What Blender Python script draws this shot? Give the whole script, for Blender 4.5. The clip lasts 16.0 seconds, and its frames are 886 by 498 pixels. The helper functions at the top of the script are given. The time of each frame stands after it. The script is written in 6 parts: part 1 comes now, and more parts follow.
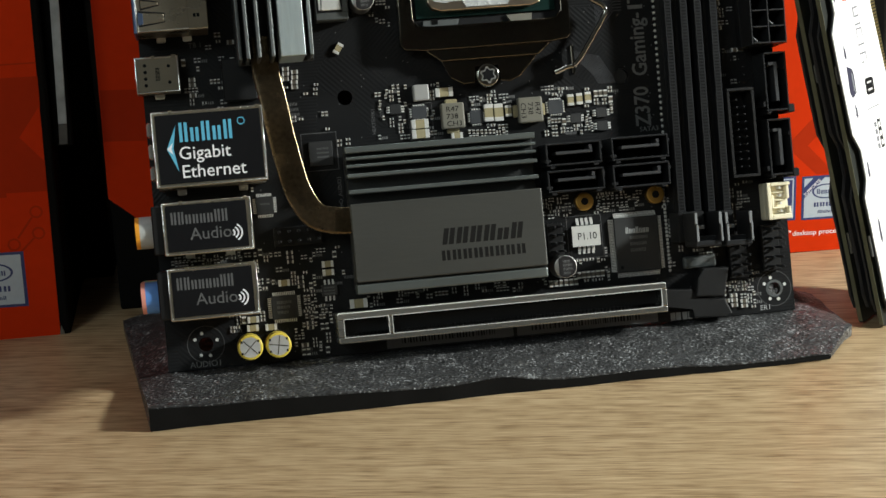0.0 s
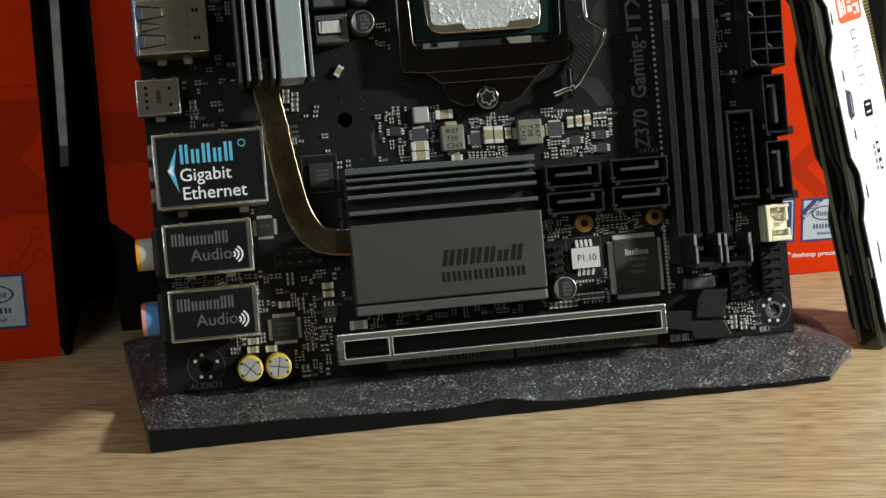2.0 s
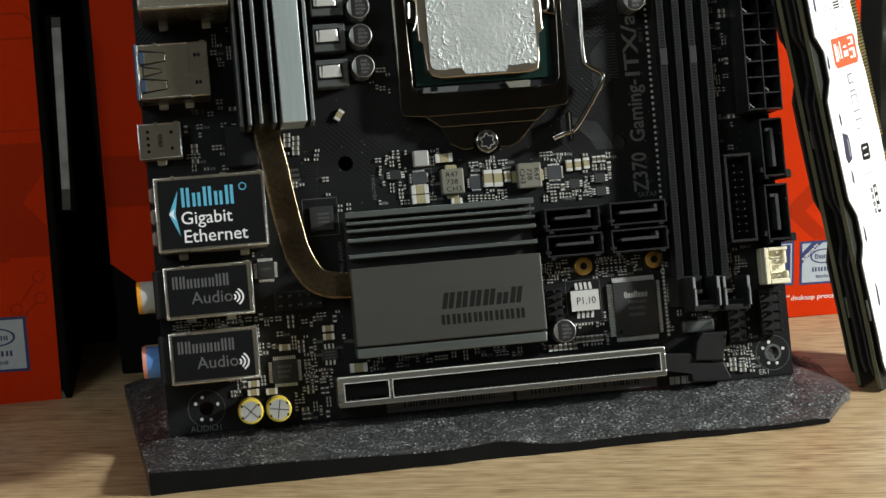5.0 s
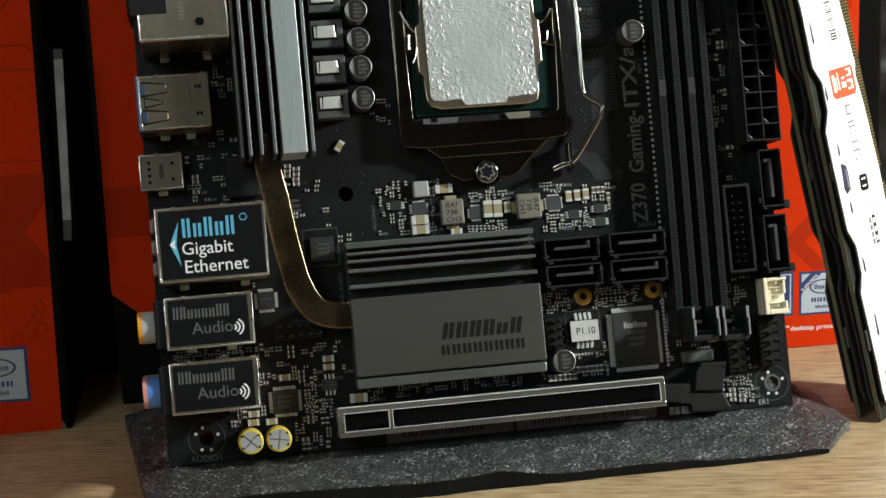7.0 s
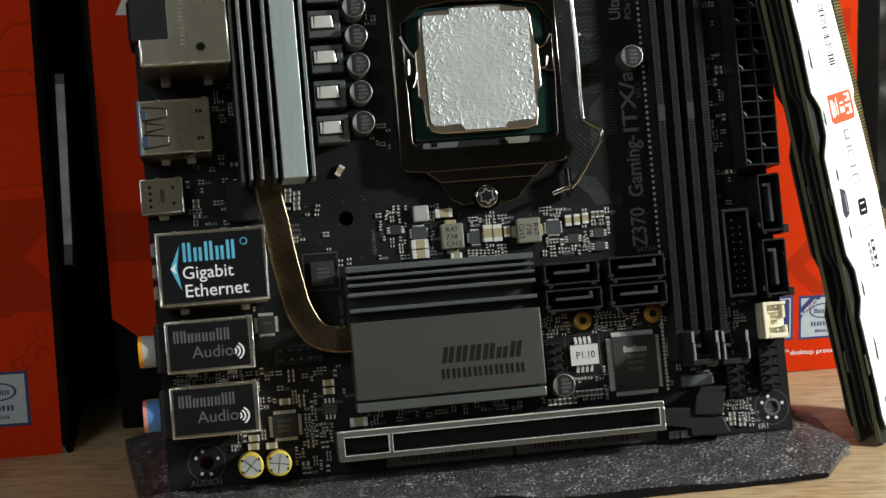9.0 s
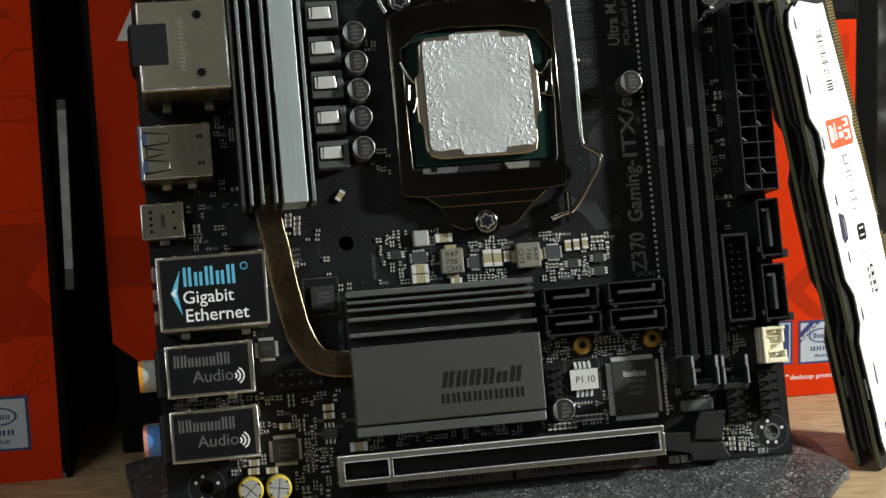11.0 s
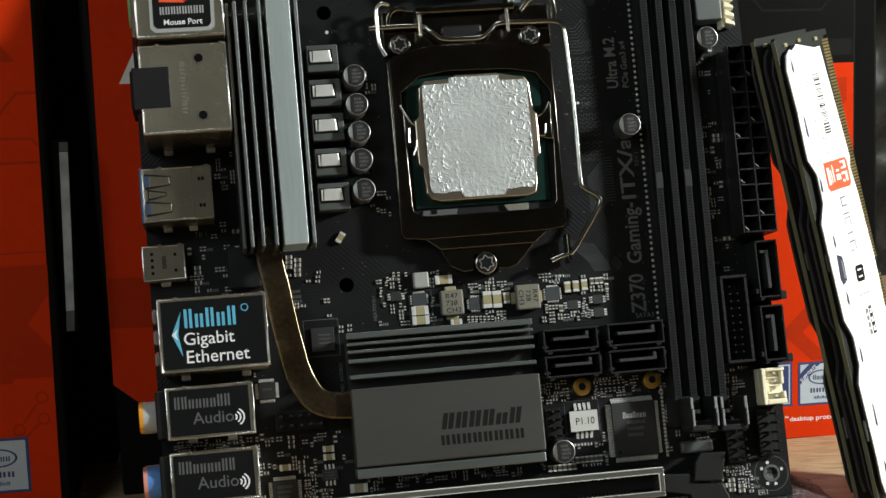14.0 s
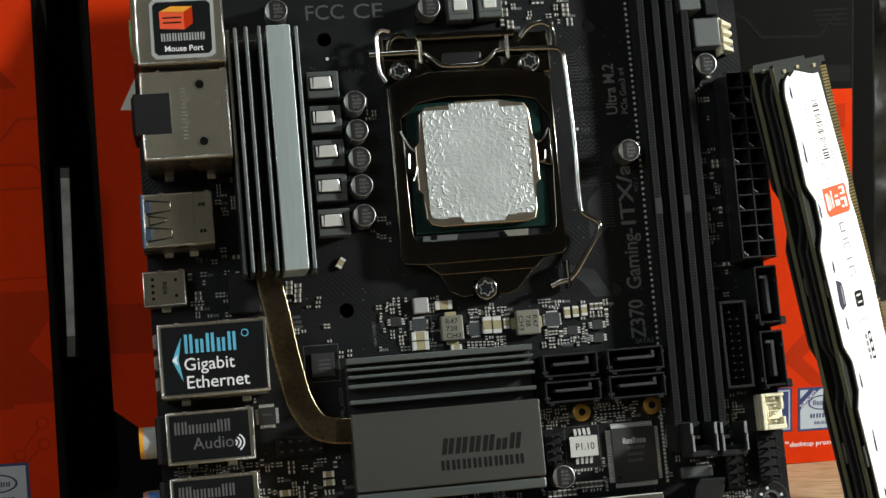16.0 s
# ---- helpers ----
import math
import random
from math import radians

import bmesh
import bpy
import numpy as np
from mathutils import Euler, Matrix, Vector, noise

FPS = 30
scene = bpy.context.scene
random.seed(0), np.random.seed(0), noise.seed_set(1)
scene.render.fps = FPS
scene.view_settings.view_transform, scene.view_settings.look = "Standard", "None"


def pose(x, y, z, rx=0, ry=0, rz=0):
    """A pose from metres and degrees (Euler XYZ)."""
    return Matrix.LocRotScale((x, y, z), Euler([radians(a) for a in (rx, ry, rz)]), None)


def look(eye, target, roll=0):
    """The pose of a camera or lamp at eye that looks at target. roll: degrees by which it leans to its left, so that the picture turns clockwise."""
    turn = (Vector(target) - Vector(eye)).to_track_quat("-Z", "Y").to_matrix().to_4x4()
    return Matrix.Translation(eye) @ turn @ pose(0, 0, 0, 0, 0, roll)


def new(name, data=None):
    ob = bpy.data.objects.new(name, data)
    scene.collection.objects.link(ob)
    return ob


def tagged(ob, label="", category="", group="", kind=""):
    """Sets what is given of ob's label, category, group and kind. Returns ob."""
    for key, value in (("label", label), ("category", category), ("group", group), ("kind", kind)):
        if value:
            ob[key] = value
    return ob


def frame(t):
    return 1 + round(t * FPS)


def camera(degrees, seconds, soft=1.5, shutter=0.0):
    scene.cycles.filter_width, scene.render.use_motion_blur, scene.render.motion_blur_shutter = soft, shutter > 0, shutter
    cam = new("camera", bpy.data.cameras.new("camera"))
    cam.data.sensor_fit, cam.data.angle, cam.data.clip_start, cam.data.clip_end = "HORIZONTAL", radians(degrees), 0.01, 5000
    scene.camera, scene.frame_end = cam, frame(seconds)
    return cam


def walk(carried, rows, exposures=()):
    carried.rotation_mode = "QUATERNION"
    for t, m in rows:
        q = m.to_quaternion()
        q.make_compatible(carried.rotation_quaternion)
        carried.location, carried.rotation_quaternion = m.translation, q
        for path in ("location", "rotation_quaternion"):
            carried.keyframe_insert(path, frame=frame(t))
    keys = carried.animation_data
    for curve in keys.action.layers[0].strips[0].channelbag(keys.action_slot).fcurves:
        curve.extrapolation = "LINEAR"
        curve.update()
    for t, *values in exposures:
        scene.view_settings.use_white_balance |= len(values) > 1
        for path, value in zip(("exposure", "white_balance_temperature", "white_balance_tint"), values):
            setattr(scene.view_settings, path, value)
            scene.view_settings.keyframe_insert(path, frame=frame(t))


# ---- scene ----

# ---------- camera: a tripod head tilting up in front of the leaning board ----------
LEAN = 16.0                                   # degrees by which the board leans back
STAND = pose(0, 0, 0.006, -LEAN, 0, 0)        # board edge frame: x along the edge, y into the board, z up the board
cam = camera(30.82, 16.0, 1.5)
TILTS = [(0.0, -0.907), (0.5, -0.690), (1.0, -0.497), (1.5, -0.303), (2.0, -0.109), (2.5, 0.109), (3.0, 0.334), (3.5, 0.599), (4.0, 0.879), (6.5, 2.308), (7.0, 2.566), (7.5, 2.817), (8.0, 3.053), (8.5, 3.257), (9.0, 3.447), (11.5, 4.592), (12.0, 4.841), (12.5, 5.093), (13.0, 5.343), (13.5, 5.593), (14.0, 5.851), (14.5, 6.097), (15.0, 6.342), (15.5, 6.560), (16.0, 6.771)]


def eye_pose(p):
    eye = Vector((0.01413 + 0.0000808 * p, -0.42474 - 0.0012172 * p, 0.03199 - 0.0002344 * p))
    yaw, pitch, roll = radians(-8.185 - 0.0567 * p), radians(p), -5.156 - 0.0088 * p
    ahead = Vector((-math.sin(yaw) * math.cos(pitch), math.cos(yaw) * math.cos(pitch), math.sin(pitch)))
    return STAND @ look(eye, eye + ahead, roll)


walk(cam, [(t, eye_pose(p)) for t, p in TILTS])

# ---------- light ----------
scene.view_settings.exposure = 0.0
world = bpy.data.worlds.new("room_air")
scene.world = world
world.use_nodes = True
world.node_tree.nodes["Background"].inputs["Color"].default_value = (0.75, 0.85, 1.0, 1)
world.node_tree.nodes["Background"].inputs["Strength"].default_value = 0.0


def area_lamp(name, eye, target, size, watts, colour):
    data = bpy.data.lights.new(name, "AREA")
    data.shape, data.size, data.energy, data.color = "DISK", size, watts, colour
    ob = new(name, data)
    ob.matrix_world = look(eye, target)
    return ob


area_lamp("desk_lamp_light", (0.660, -0.240, 0.345), (0.10, 0, 0.07), 0.075, 7.4, (0.95, 1.0, 0.95))
area_lamp("room_lamp_light", (-0.62, -1.02, 0.80), (0.0, 0, 0.06), 0.50, 3.7, (0.88, 1.0, 1.0))
area_lamp("ceiling_lamp_light", (0.20, 0.20, 1.60), (0.10, 0.05, 0.0), 0.30, 2.0, (0.90, 1.0, 1.0))

# ---------- materials ----------
MATS = {}


def mat(name, colour, rough=0.5, metal=0.0, vary=0.12, scale=60.0, bump=0.0, bump_scale=400.0, spec=0.5, rand=0.0, stretch=None):
    """A painted, plastic or metal surface: base colour broken up at two scales, uneven gloss, fine relief."""
    m = bpy.data.materials.new(name)
    m.use_nodes = True
    t = m.node_tree
    b = t.nodes["Principled BSDF"]
    b.inputs["Metallic"].default_value = metal
    b.inputs["Specular IOR Level"].default_value = spec
    co = t.nodes.new("ShaderNodeTexCoord")
    mp = t.nodes.new("ShaderNodeMapping")
    if stretch:
        mp.inputs["Scale"].default_value = stretch
    t.links.new(co.outputs["Object"], mp.inputs["Vector"])
    n1 = t.nodes.new("ShaderNodeTexNoise")
    n1.inputs["Scale"].default_value, n1.inputs["Detail"].default_value = scale, 6
    n2 = t.nodes.new("ShaderNodeTexNoise")
    n2.inputs["Scale"].default_value, n2.inputs["Detail"].default_value = scale * 9, 4
    for n in (n1, n2):
        t.links.new(mp.outputs["Vector"], n.inputs["Vector"])
    add = t.nodes.new("ShaderNodeMath")
    add.operation = "ADD"
    t.links.new(n1.outputs["Fac"], add.inputs[0])
    t.links.new(n2.outputs["Fac"], add.inputs[1])
    last = add.outputs[0]
    if rand:
        info = t.nodes.new("ShaderNodeObjectInfo")
        mul = t.nodes.new("ShaderNodeMath")
        mul.operation = "MULTIPLY_ADD"
        mul.inputs[1].default_value = rand
        t.links.new(info.outputs["Random"], mul.inputs[0])
        t.links.new(last, mul.inputs[2])
        last = mul.outputs[0]
    ramp = t.nodes.new("ShaderNodeMapRange")
    ramp.inputs["From Min"].default_value, ramp.inputs["From Max"].default_value = 0.6, 1.4 + rand
    ramp.inputs["To Min"].default_value, ramp.inputs["To Max"].default_value = 1 - vary, 1 + vary
    t.links.new(last, ramp.inputs["Value"])
    mix = t.nodes.new("ShaderNodeVectorMath")
    mix.operation = "SCALE"
    mix.inputs[0].default_value = colour
    t.links.new(ramp.outputs["Result"], mix.inputs["Scale"])
    t.links.new(mix.outputs["Vector"], b.inputs["Base Color"])
    rr = t.nodes.new("ShaderNodeMapRange")
    rr.inputs["From Min"].default_value, rr.inputs["From Max"].default_value = 0.3, 0.7
    rr.inputs["To Min"].default_value, rr.inputs["To Max"].default_value = max(0.02, rough - 0.03), min(1, rough + 0.03)
    t.links.new(n1.outputs["Fac"], rr.inputs["Value"])
    t.links.new(rr.outputs["Result"], b.inputs["Roughness"])
    if bump:
        nb = t.nodes.new("ShaderNodeTexNoise")
        nb.inputs["Scale"].default_value, nb.inputs["Detail"].default_value = bump_scale, 5
        t.links.new(mp.outputs["Vector"], nb.inputs["Vector"])
        bp = t.nodes.new("ShaderNodeBump")
        bp.inputs["Strength"].default_value, bp.inputs["Distance"].default_value = bump, 0.0003
        t.links.new(nb.outputs["Fac"], bp.inputs["Height"])
        t.links.new(bp.outputs["Normal"], b.inputs["Normal"])
    MATS[name] = m
    return m


mat("steel", (0.50, 0.45, 0.35), 0.27, 0.92, 0.04, 40, 0.05, 900)
mat("bright_steel", (0.78, 0.77, 0.74), 0.22, 1.0, 0.08, 200)
mat("lever_steel", (0.34, 0.33, 0.31), 0.14, 1.0, 0.10, 200)
mat("dark_nickel", (0.12, 0.107, 0.090), 0.15, 1.0, 0.14, 70, 0.05, 500)
mat("pipe_nickel", (0.178, 0.132, 0.082), 0.27, 1.0, 0.42, 90, 0.08, 300)
mat("grey_aluminium", (0.068, 0.0685, 0.063), 0.46, 0.55, 0.05, 120, 0.10, 1500, stretch=(0.15, 1, 1))
mat("fin_aluminium", (0.155, 0.172, 0.168), 0.42, 0.8, 0.06, 120, 0.12, 1500, stretch=(0.15, 1, 1))
# Brushed aluminium with the bluish lamp sheen put into its base colour.
mat("brushed_sheen", (0.62, 0.70, 0.71), 0.42, 0.8, 0.10, 150, 0.15, 1500, stretch=(1, 0.06, 1))
mat("vrm_fin", (0.135, 0.143, 0.143), 0.42, 0.6, 0.08, 120, stretch=(1, 0.1, 1))
mat("dark_aluminium", (0.03, 0.031, 0.031), 0.42, 0.6, 0.10, 120)
mat("slot_steel", (0.40, 0.395, 0.37), 0.27, 0.9, 0.08, 120, 0.06, 900, stretch=(0.1, 1, 1))
mat("black_plastic", (0.0105, 0.0105, 0.011), 0.45, 0.0, 0.15, 120, 0.08, 1500, spec=0.22)
mat("slot_plastic", (0.016, 0.0165, 0.018), 0.36, 0.0, 0.12, 120, 0.08, 1500, spec=0.28)
mat("rim_plastic", (0.017, 0.0175, 0.019), 0.38, 0.0, 0.12, 120, spec=0.35)
mat("tongue_grey", (0.036, 0.037, 0.040), 0.42, 0.0, 0.12, 200, spec=0.35)
mat("key_plastic", (0.0115, 0.012, 0.013), 0.45, 0.0, 0.1, 120)
mat("ceramic_brown", (0.10, 0.085, 0.064), 0.45, 0.0, 0.10, 300, rand=0.8)
mat("chip_black", (0.014, 0.0148, 0.0155), 0.5, 0.0, 0.12, 300, 0.15, 3000)
mat("driver_grey", (0.035, 0.038, 0.043), 0.45, 0.0, 0.1, 300)
mat("label_black", (0.0075, 0.0075, 0.0085), 0.4, 0.0, 0.08, 100, spec=0.14)
mat("void_black", (0.004, 0.004, 0.004), 0.8, 0.0, 0.05, 100, spec=0.05)
mat("rail_plastic", (0.0095, 0.010, 0.0115), 0.45, 0.0, 0.15, 150, 0.1, 1500, spec=0.25)
mat("marking_grey", (0.33, 0.34, 0.34), 0.6, 0.0, 0.08, 200)
mat("marking_dim", (0.085, 0.086, 0.088), 0.6, 0.0, 0.08, 200)
mat("marking_silk", (0.135, 0.138, 0.138), 0.6, 0.0, 0.10, 200)
mat("marking_track", (0.030, 0.031, 0.034), 0.32, 0.0, 0.08, 200)
mat("marking_print", (0.11, 0.112, 0.112), 0.6, 0.0, 0.10, 200)
mat("marking_faint", (0.045, 0.046, 0.047), 0.6, 0.0, 0.08, 200)
mat("marking_fine", (0.16, 0.16, 0.18), 0.6, 0.0, 0.08, 200)
mat("cutout_blue", (0.018, 0.017, 0.045), 0.5, 0.0, 0.1, 200)
mat("marking_white", (0.80, 0.80, 0.82), 0.5, 0.0, 0.04, 200)
mat("marking_blue", (0.10, 0.42, 0.62), 0.5, 0.0, 0.06, 200)
mat("marking_dark", (0.010, 0.0095, 0.009), 0.6, 0.0, 0.05, 200, spec=0.1)
mat("marking_red", (0.75, 0.08, 0.02), 0.5, 0.0, 0.06, 200)
mat("tin", (0.78, 0.78, 0.76), 0.33, 0.45, 0.08, 300)
mat("ceramic_tan", (0.29, 0.25, 0.145), 0.45, 0.0, 0.10, 300, rand=0.6)
mat("resistor_black", (0.022, 0.022, 0.024), 0.4, 0.0, 0.10, 300)
mat("ferrite", (0.145, 0.138, 0.112), 0.55, 0.1, 0.08, 300, 0.15, 2500)
mat("choke_grey", (0.072, 0.079, 0.079), 0.5, 0.2, 0.08, 300, 0.15, 2500)
mat("light_ferrite", (0.29, 0.29, 0.285), 0.5, 0.1, 0.06, 300)
mat("capacitor_can", (0.46, 0.455, 0.44), 0.38, 1.0, 0.08, 200)
mat("capacitor_black", (0.018, 0.017, 0.018), 0.3, 0.0, 0.08, 200)
mat("capacitor_gold", (0.66, 0.50, 0.07), 0.35, 0.0, 0.10, 200)
mat("capacitor_lid", (0.70, 0.70, 0.69), 0.35, 0.6, 0.08, 300)
mat("brass", (0.50, 0.31, 0.085), 0.42, 1.0, 0.12, 200)
mat("white_nylon", (0.78, 0.72, 0.54), 0.4, 0.0, 0.05, 150)
mat("processor_green", (0.0035, 0.0165, 0.0140), 0.35, 0.0, 0.12, 200, spec=0.25)
mat("lid_copper_nickel", (0.55, 0.46, 0.36), 0.30, 1.0, 0.08, 100)
mat("sticker_white", (0.78, 0.78, 0.76), 0.5, 0.0, 0.03, 100)
mat("label_paper", (0.46, 0.46, 0.445), 0.55, 0.0, 0.05, 150)
mat("sticker_grey", (0.10, 0.10, 0.10), 0.55, 0.0, 0.05, 100)
mat("jack_blue", (0.09, 0.24, 0.60), 0.45, 0.0, 0.08, 100)
mat("usb_blue", (0.028, 0.048, 0.095), 0.4, 0.0, 0.1, 100)
mat("jack_grey", (0.42, 0.43, 0.42), 0.45, 0.0, 0.08, 100)
mat("jack_orange", (0.80, 0.33, 0.02), 0.45, 0.0, 0.08, 100)
mat("jack_green", (0.20, 0.50, 0.22), 0.45, 0.0, 0.08, 100)
mat("jack_pink", (0.70, 0.28, 0.22), 0.45, 0.0, 0.08, 100)
mat("heatspreader_white", (0.86, 0.86, 0.86), 0.45, 0.0, 0.02, 80, 0.05, 900)
mat("gap_black", (0.004, 0.004, 0.0045), 0.6, 0.0, 0.12, 100, spec=0.12)
mat("spreader_edge", (0.030, 0.030, 0.033), 0.5, 0.0, 0.25, 300, spec=0.3)
mat("module_face", (0.019, 0.0205, 0.0175), 0.5, 0.0, 0.12, 200, spec=0.18)
mat("latch_edge", (0.20, 0.21, 0.22), 0.4, 0.0, 0.25, 300, spec=0.4)
mat("module_green", (0.10, 0.10, 0.062), 0.55, 0.0, 0.15, 200)
mat("gold_contact", (0.75, 0.55, 0.20), 0.3, 1.0, 0.08, 200)
mat("box_black", (0.0050, 0.0048, 0.0045), 0.6, 0.0, 0.2, 20, spec=0.06)
mat("box_red", (0.64, 0.036, 0.004), 0.50, 0.0, 0.06, 30, 0.04, 500, spec=0.06)
mat("box_dark_red", (0.45, 0.029, 0.005), 0.50, 0.0, 0.06, 30, spec=0.06)
mat("badge_blue", (0.035, 0.05, 0.16), 0.4, 0.0, 0.05, 60)
mat("badge_light", (0.50, 0.56, 0.62), 0.4, 0.0, 0.06, 60)
# Pale and dim tones of the reflection painted beside the left box.
mat("reflection_pale", (0.36, 0.38, 0.39), 0.35, 0.0, 0.45, 25)
mat("reflection_dim", (0.075, 0.078, 0.078), 0.4, 0.0, 0.15, 60)
# Black foam face, made darker still to hold the shade at the front.
mat("foam_cut_shade", (0.007, 0.007, 0.007), 0.7, 0.0, 0.2, 200, spec=0.1)
# Steel of the usb cans, darkened to put their shade into the colour.
mat("shaded_port_steel", (0.36, 0.315, 0.24), 0.28, 0.92, 0.05, 40, 0.05, 900)
mat("wrap_grey", (0.022, 0.021, 0.018), 0.4, 0.0, 0.6, 90, 0.5, 200, spec=0.12)
mat("box_print", (0.0095, 0.0095, 0.0088), 0.55, 0.0, 0.1, 60, spec=0.08)
mat("wall_paint", (0.58, 0.57, 0.54), 0.9, 0.0, 0.06, 2)
mat("ceiling_paint", (0.75, 0.74, 0.72), 0.9, 0.0, 0.04, 2)
mat("floor_boards", (0.12, 0.08, 0.05), 0.6, 0.0, 0.2, 4)


def pcb_material():
    """Black solder mask over copper: fine parallel tracks run diagonally under it."""
    m = mat("solder_mask", (0.0098, 0.0101, 0.0108), 0.36, 0.0, 0.10, 150, spec=0.2)
    t = m.node_tree
    b = t.nodes["Principled BSDF"]
    co = t.nodes.new("ShaderNodeTexCoord")
    waves = []
    for turn, size in ((45, 330), (-45, 300), (90, 380)):
        mp = t.nodes.new("ShaderNodeMapping")
        mp.inputs["Rotation"].default_value = (0, 0, radians(turn))
        t.links.new(co.outputs["Object"], mp.inputs["Vector"])
        w = t.nodes.new("ShaderNodeTexWave")
        w.inputs["Scale"].default_value, w.inputs["Distortion"].default_value = size, 0.0
        t.links.new(mp.outputs["Vector"], w.inputs["Vector"])
        waves.append(w.outputs["Fac"])
    cell = t.nodes.new("ShaderNodeTexVoronoi")
    cell.inputs["Scale"].default_value = 75
    t.links.new(co.outputs["Object"], cell.inputs["Vector"])
    sep = t.nodes.new("ShaderNodeSeparateColor")
    t.links.new(cell.outputs["Color"], sep.inputs["Color"])
    last = None
    for k, w in enumerate(waves):
        band = t.nodes.new("ShaderNodeMath")
        band.operation = "COMPARE"
        band.inputs[1].default_value, band.inputs[2].default_value = (0.12, 0.42, 0.70)[k], 0.13
        t.links.new(sep.outputs["Red"], band.inputs[0])
        mul = t.nodes.new("ShaderNodeMath")
        mul.operation = "MULTIPLY"
        t.links.new(w, mul.inputs[0])
        t.links.new(band.outputs[0], mul.inputs[1])
        if last is None:
            last = mul.outputs[0]
        else:
            add = t.nodes.new("ShaderNodeMath")
            add.operation = "ADD"
            t.links.new(last, add.inputs[0])
            t.links.new(mul.outputs[0], add.inputs[1])
            last = add.outputs[0]
    bp = t.nodes.new("ShaderNodeBump")
    bp.inputs["Strength"].default_value, bp.inputs["Distance"].default_value = 0.4, 0.00008
    t.links.new(last, bp.inputs["Height"])
    t.links.new(bp.outputs["Normal"], b.inputs["Normal"])


pcb_material()


def wood_material():
    """Laminate desk top with long fine grain along x."""
    m = mat("desk_wood", (0.40, 0.27, 0.145), 0.42, 0.0, 0.0)
    t = m.node_tree
    b = t.nodes["Principled BSDF"]
    co = t.nodes.new("ShaderNodeTexCoord")
    fac = None
    for stretch, size, weight in (((1.5, 40, 1), 10.0, 0.09), ((32, 420, 1), 10.0, 0.42), ((80, 1000, 1), 8.0, 0.40), ((7, 130, 1), 10.0, 0.17)):
        mp = t.nodes.new("ShaderNodeMapping")
        mp.inputs["Scale"].default_value = stretch
        spin = t.nodes.new("ShaderNodeMapping")
        spin.inputs["Rotation"].default_value = (0, 0, radians(14))
        t.links.new(co.outputs["Object"], spin.inputs["Vector"])
        t.links.new(spin.outputs["Vector"], mp.inputs["Vector"])
        n = t.nodes.new("ShaderNodeTexNoise")
        n.inputs["Scale"].default_value, n.inputs["Detail"].default_value = size / 5, 4
        t.links.new(mp.outputs["Vector"], n.inputs["Vector"])
        mul = t.nodes.new("ShaderNodeMath")
        mul.operation = "MULTIPLY_ADD"
        mul.inputs[1].default_value = weight
        mul.inputs[2].default_value = 0.0
        t.links.new(n.outputs["Fac"], mul.inputs[0])
        if fac:
            t.links.new(fac, mul.inputs[2])
        fac = mul.outputs[0]
    ramp = t.nodes.new("ShaderNodeValToRGB")
    e = ramp.color_ramp.elements
    e[0].position, e[0].color = 0.42, (0.225, 0.138, 0.068, 1)
    e[1].position, e[1].color = 0.68, (0.58, 0.43, 0.258, 1)
    mid = e.new(0.525)
    mid.color = (0.41, 0.283, 0.156, 1)
    t.links.new(fac, ramp.inputs["Fac"])
    t.links.new(ramp.outputs["Color"], b.inputs["Base Color"])
    bp = t.nodes.new("ShaderNodeBump")
    bp.inputs["Strength"].default_value, bp.inputs["Distance"].default_value = 0.3, 0.0002
    t.links.new(fac, bp.inputs["Height"])
    t.links.new(bp.outputs["Normal"], b.inputs["Normal"])


wood_material()


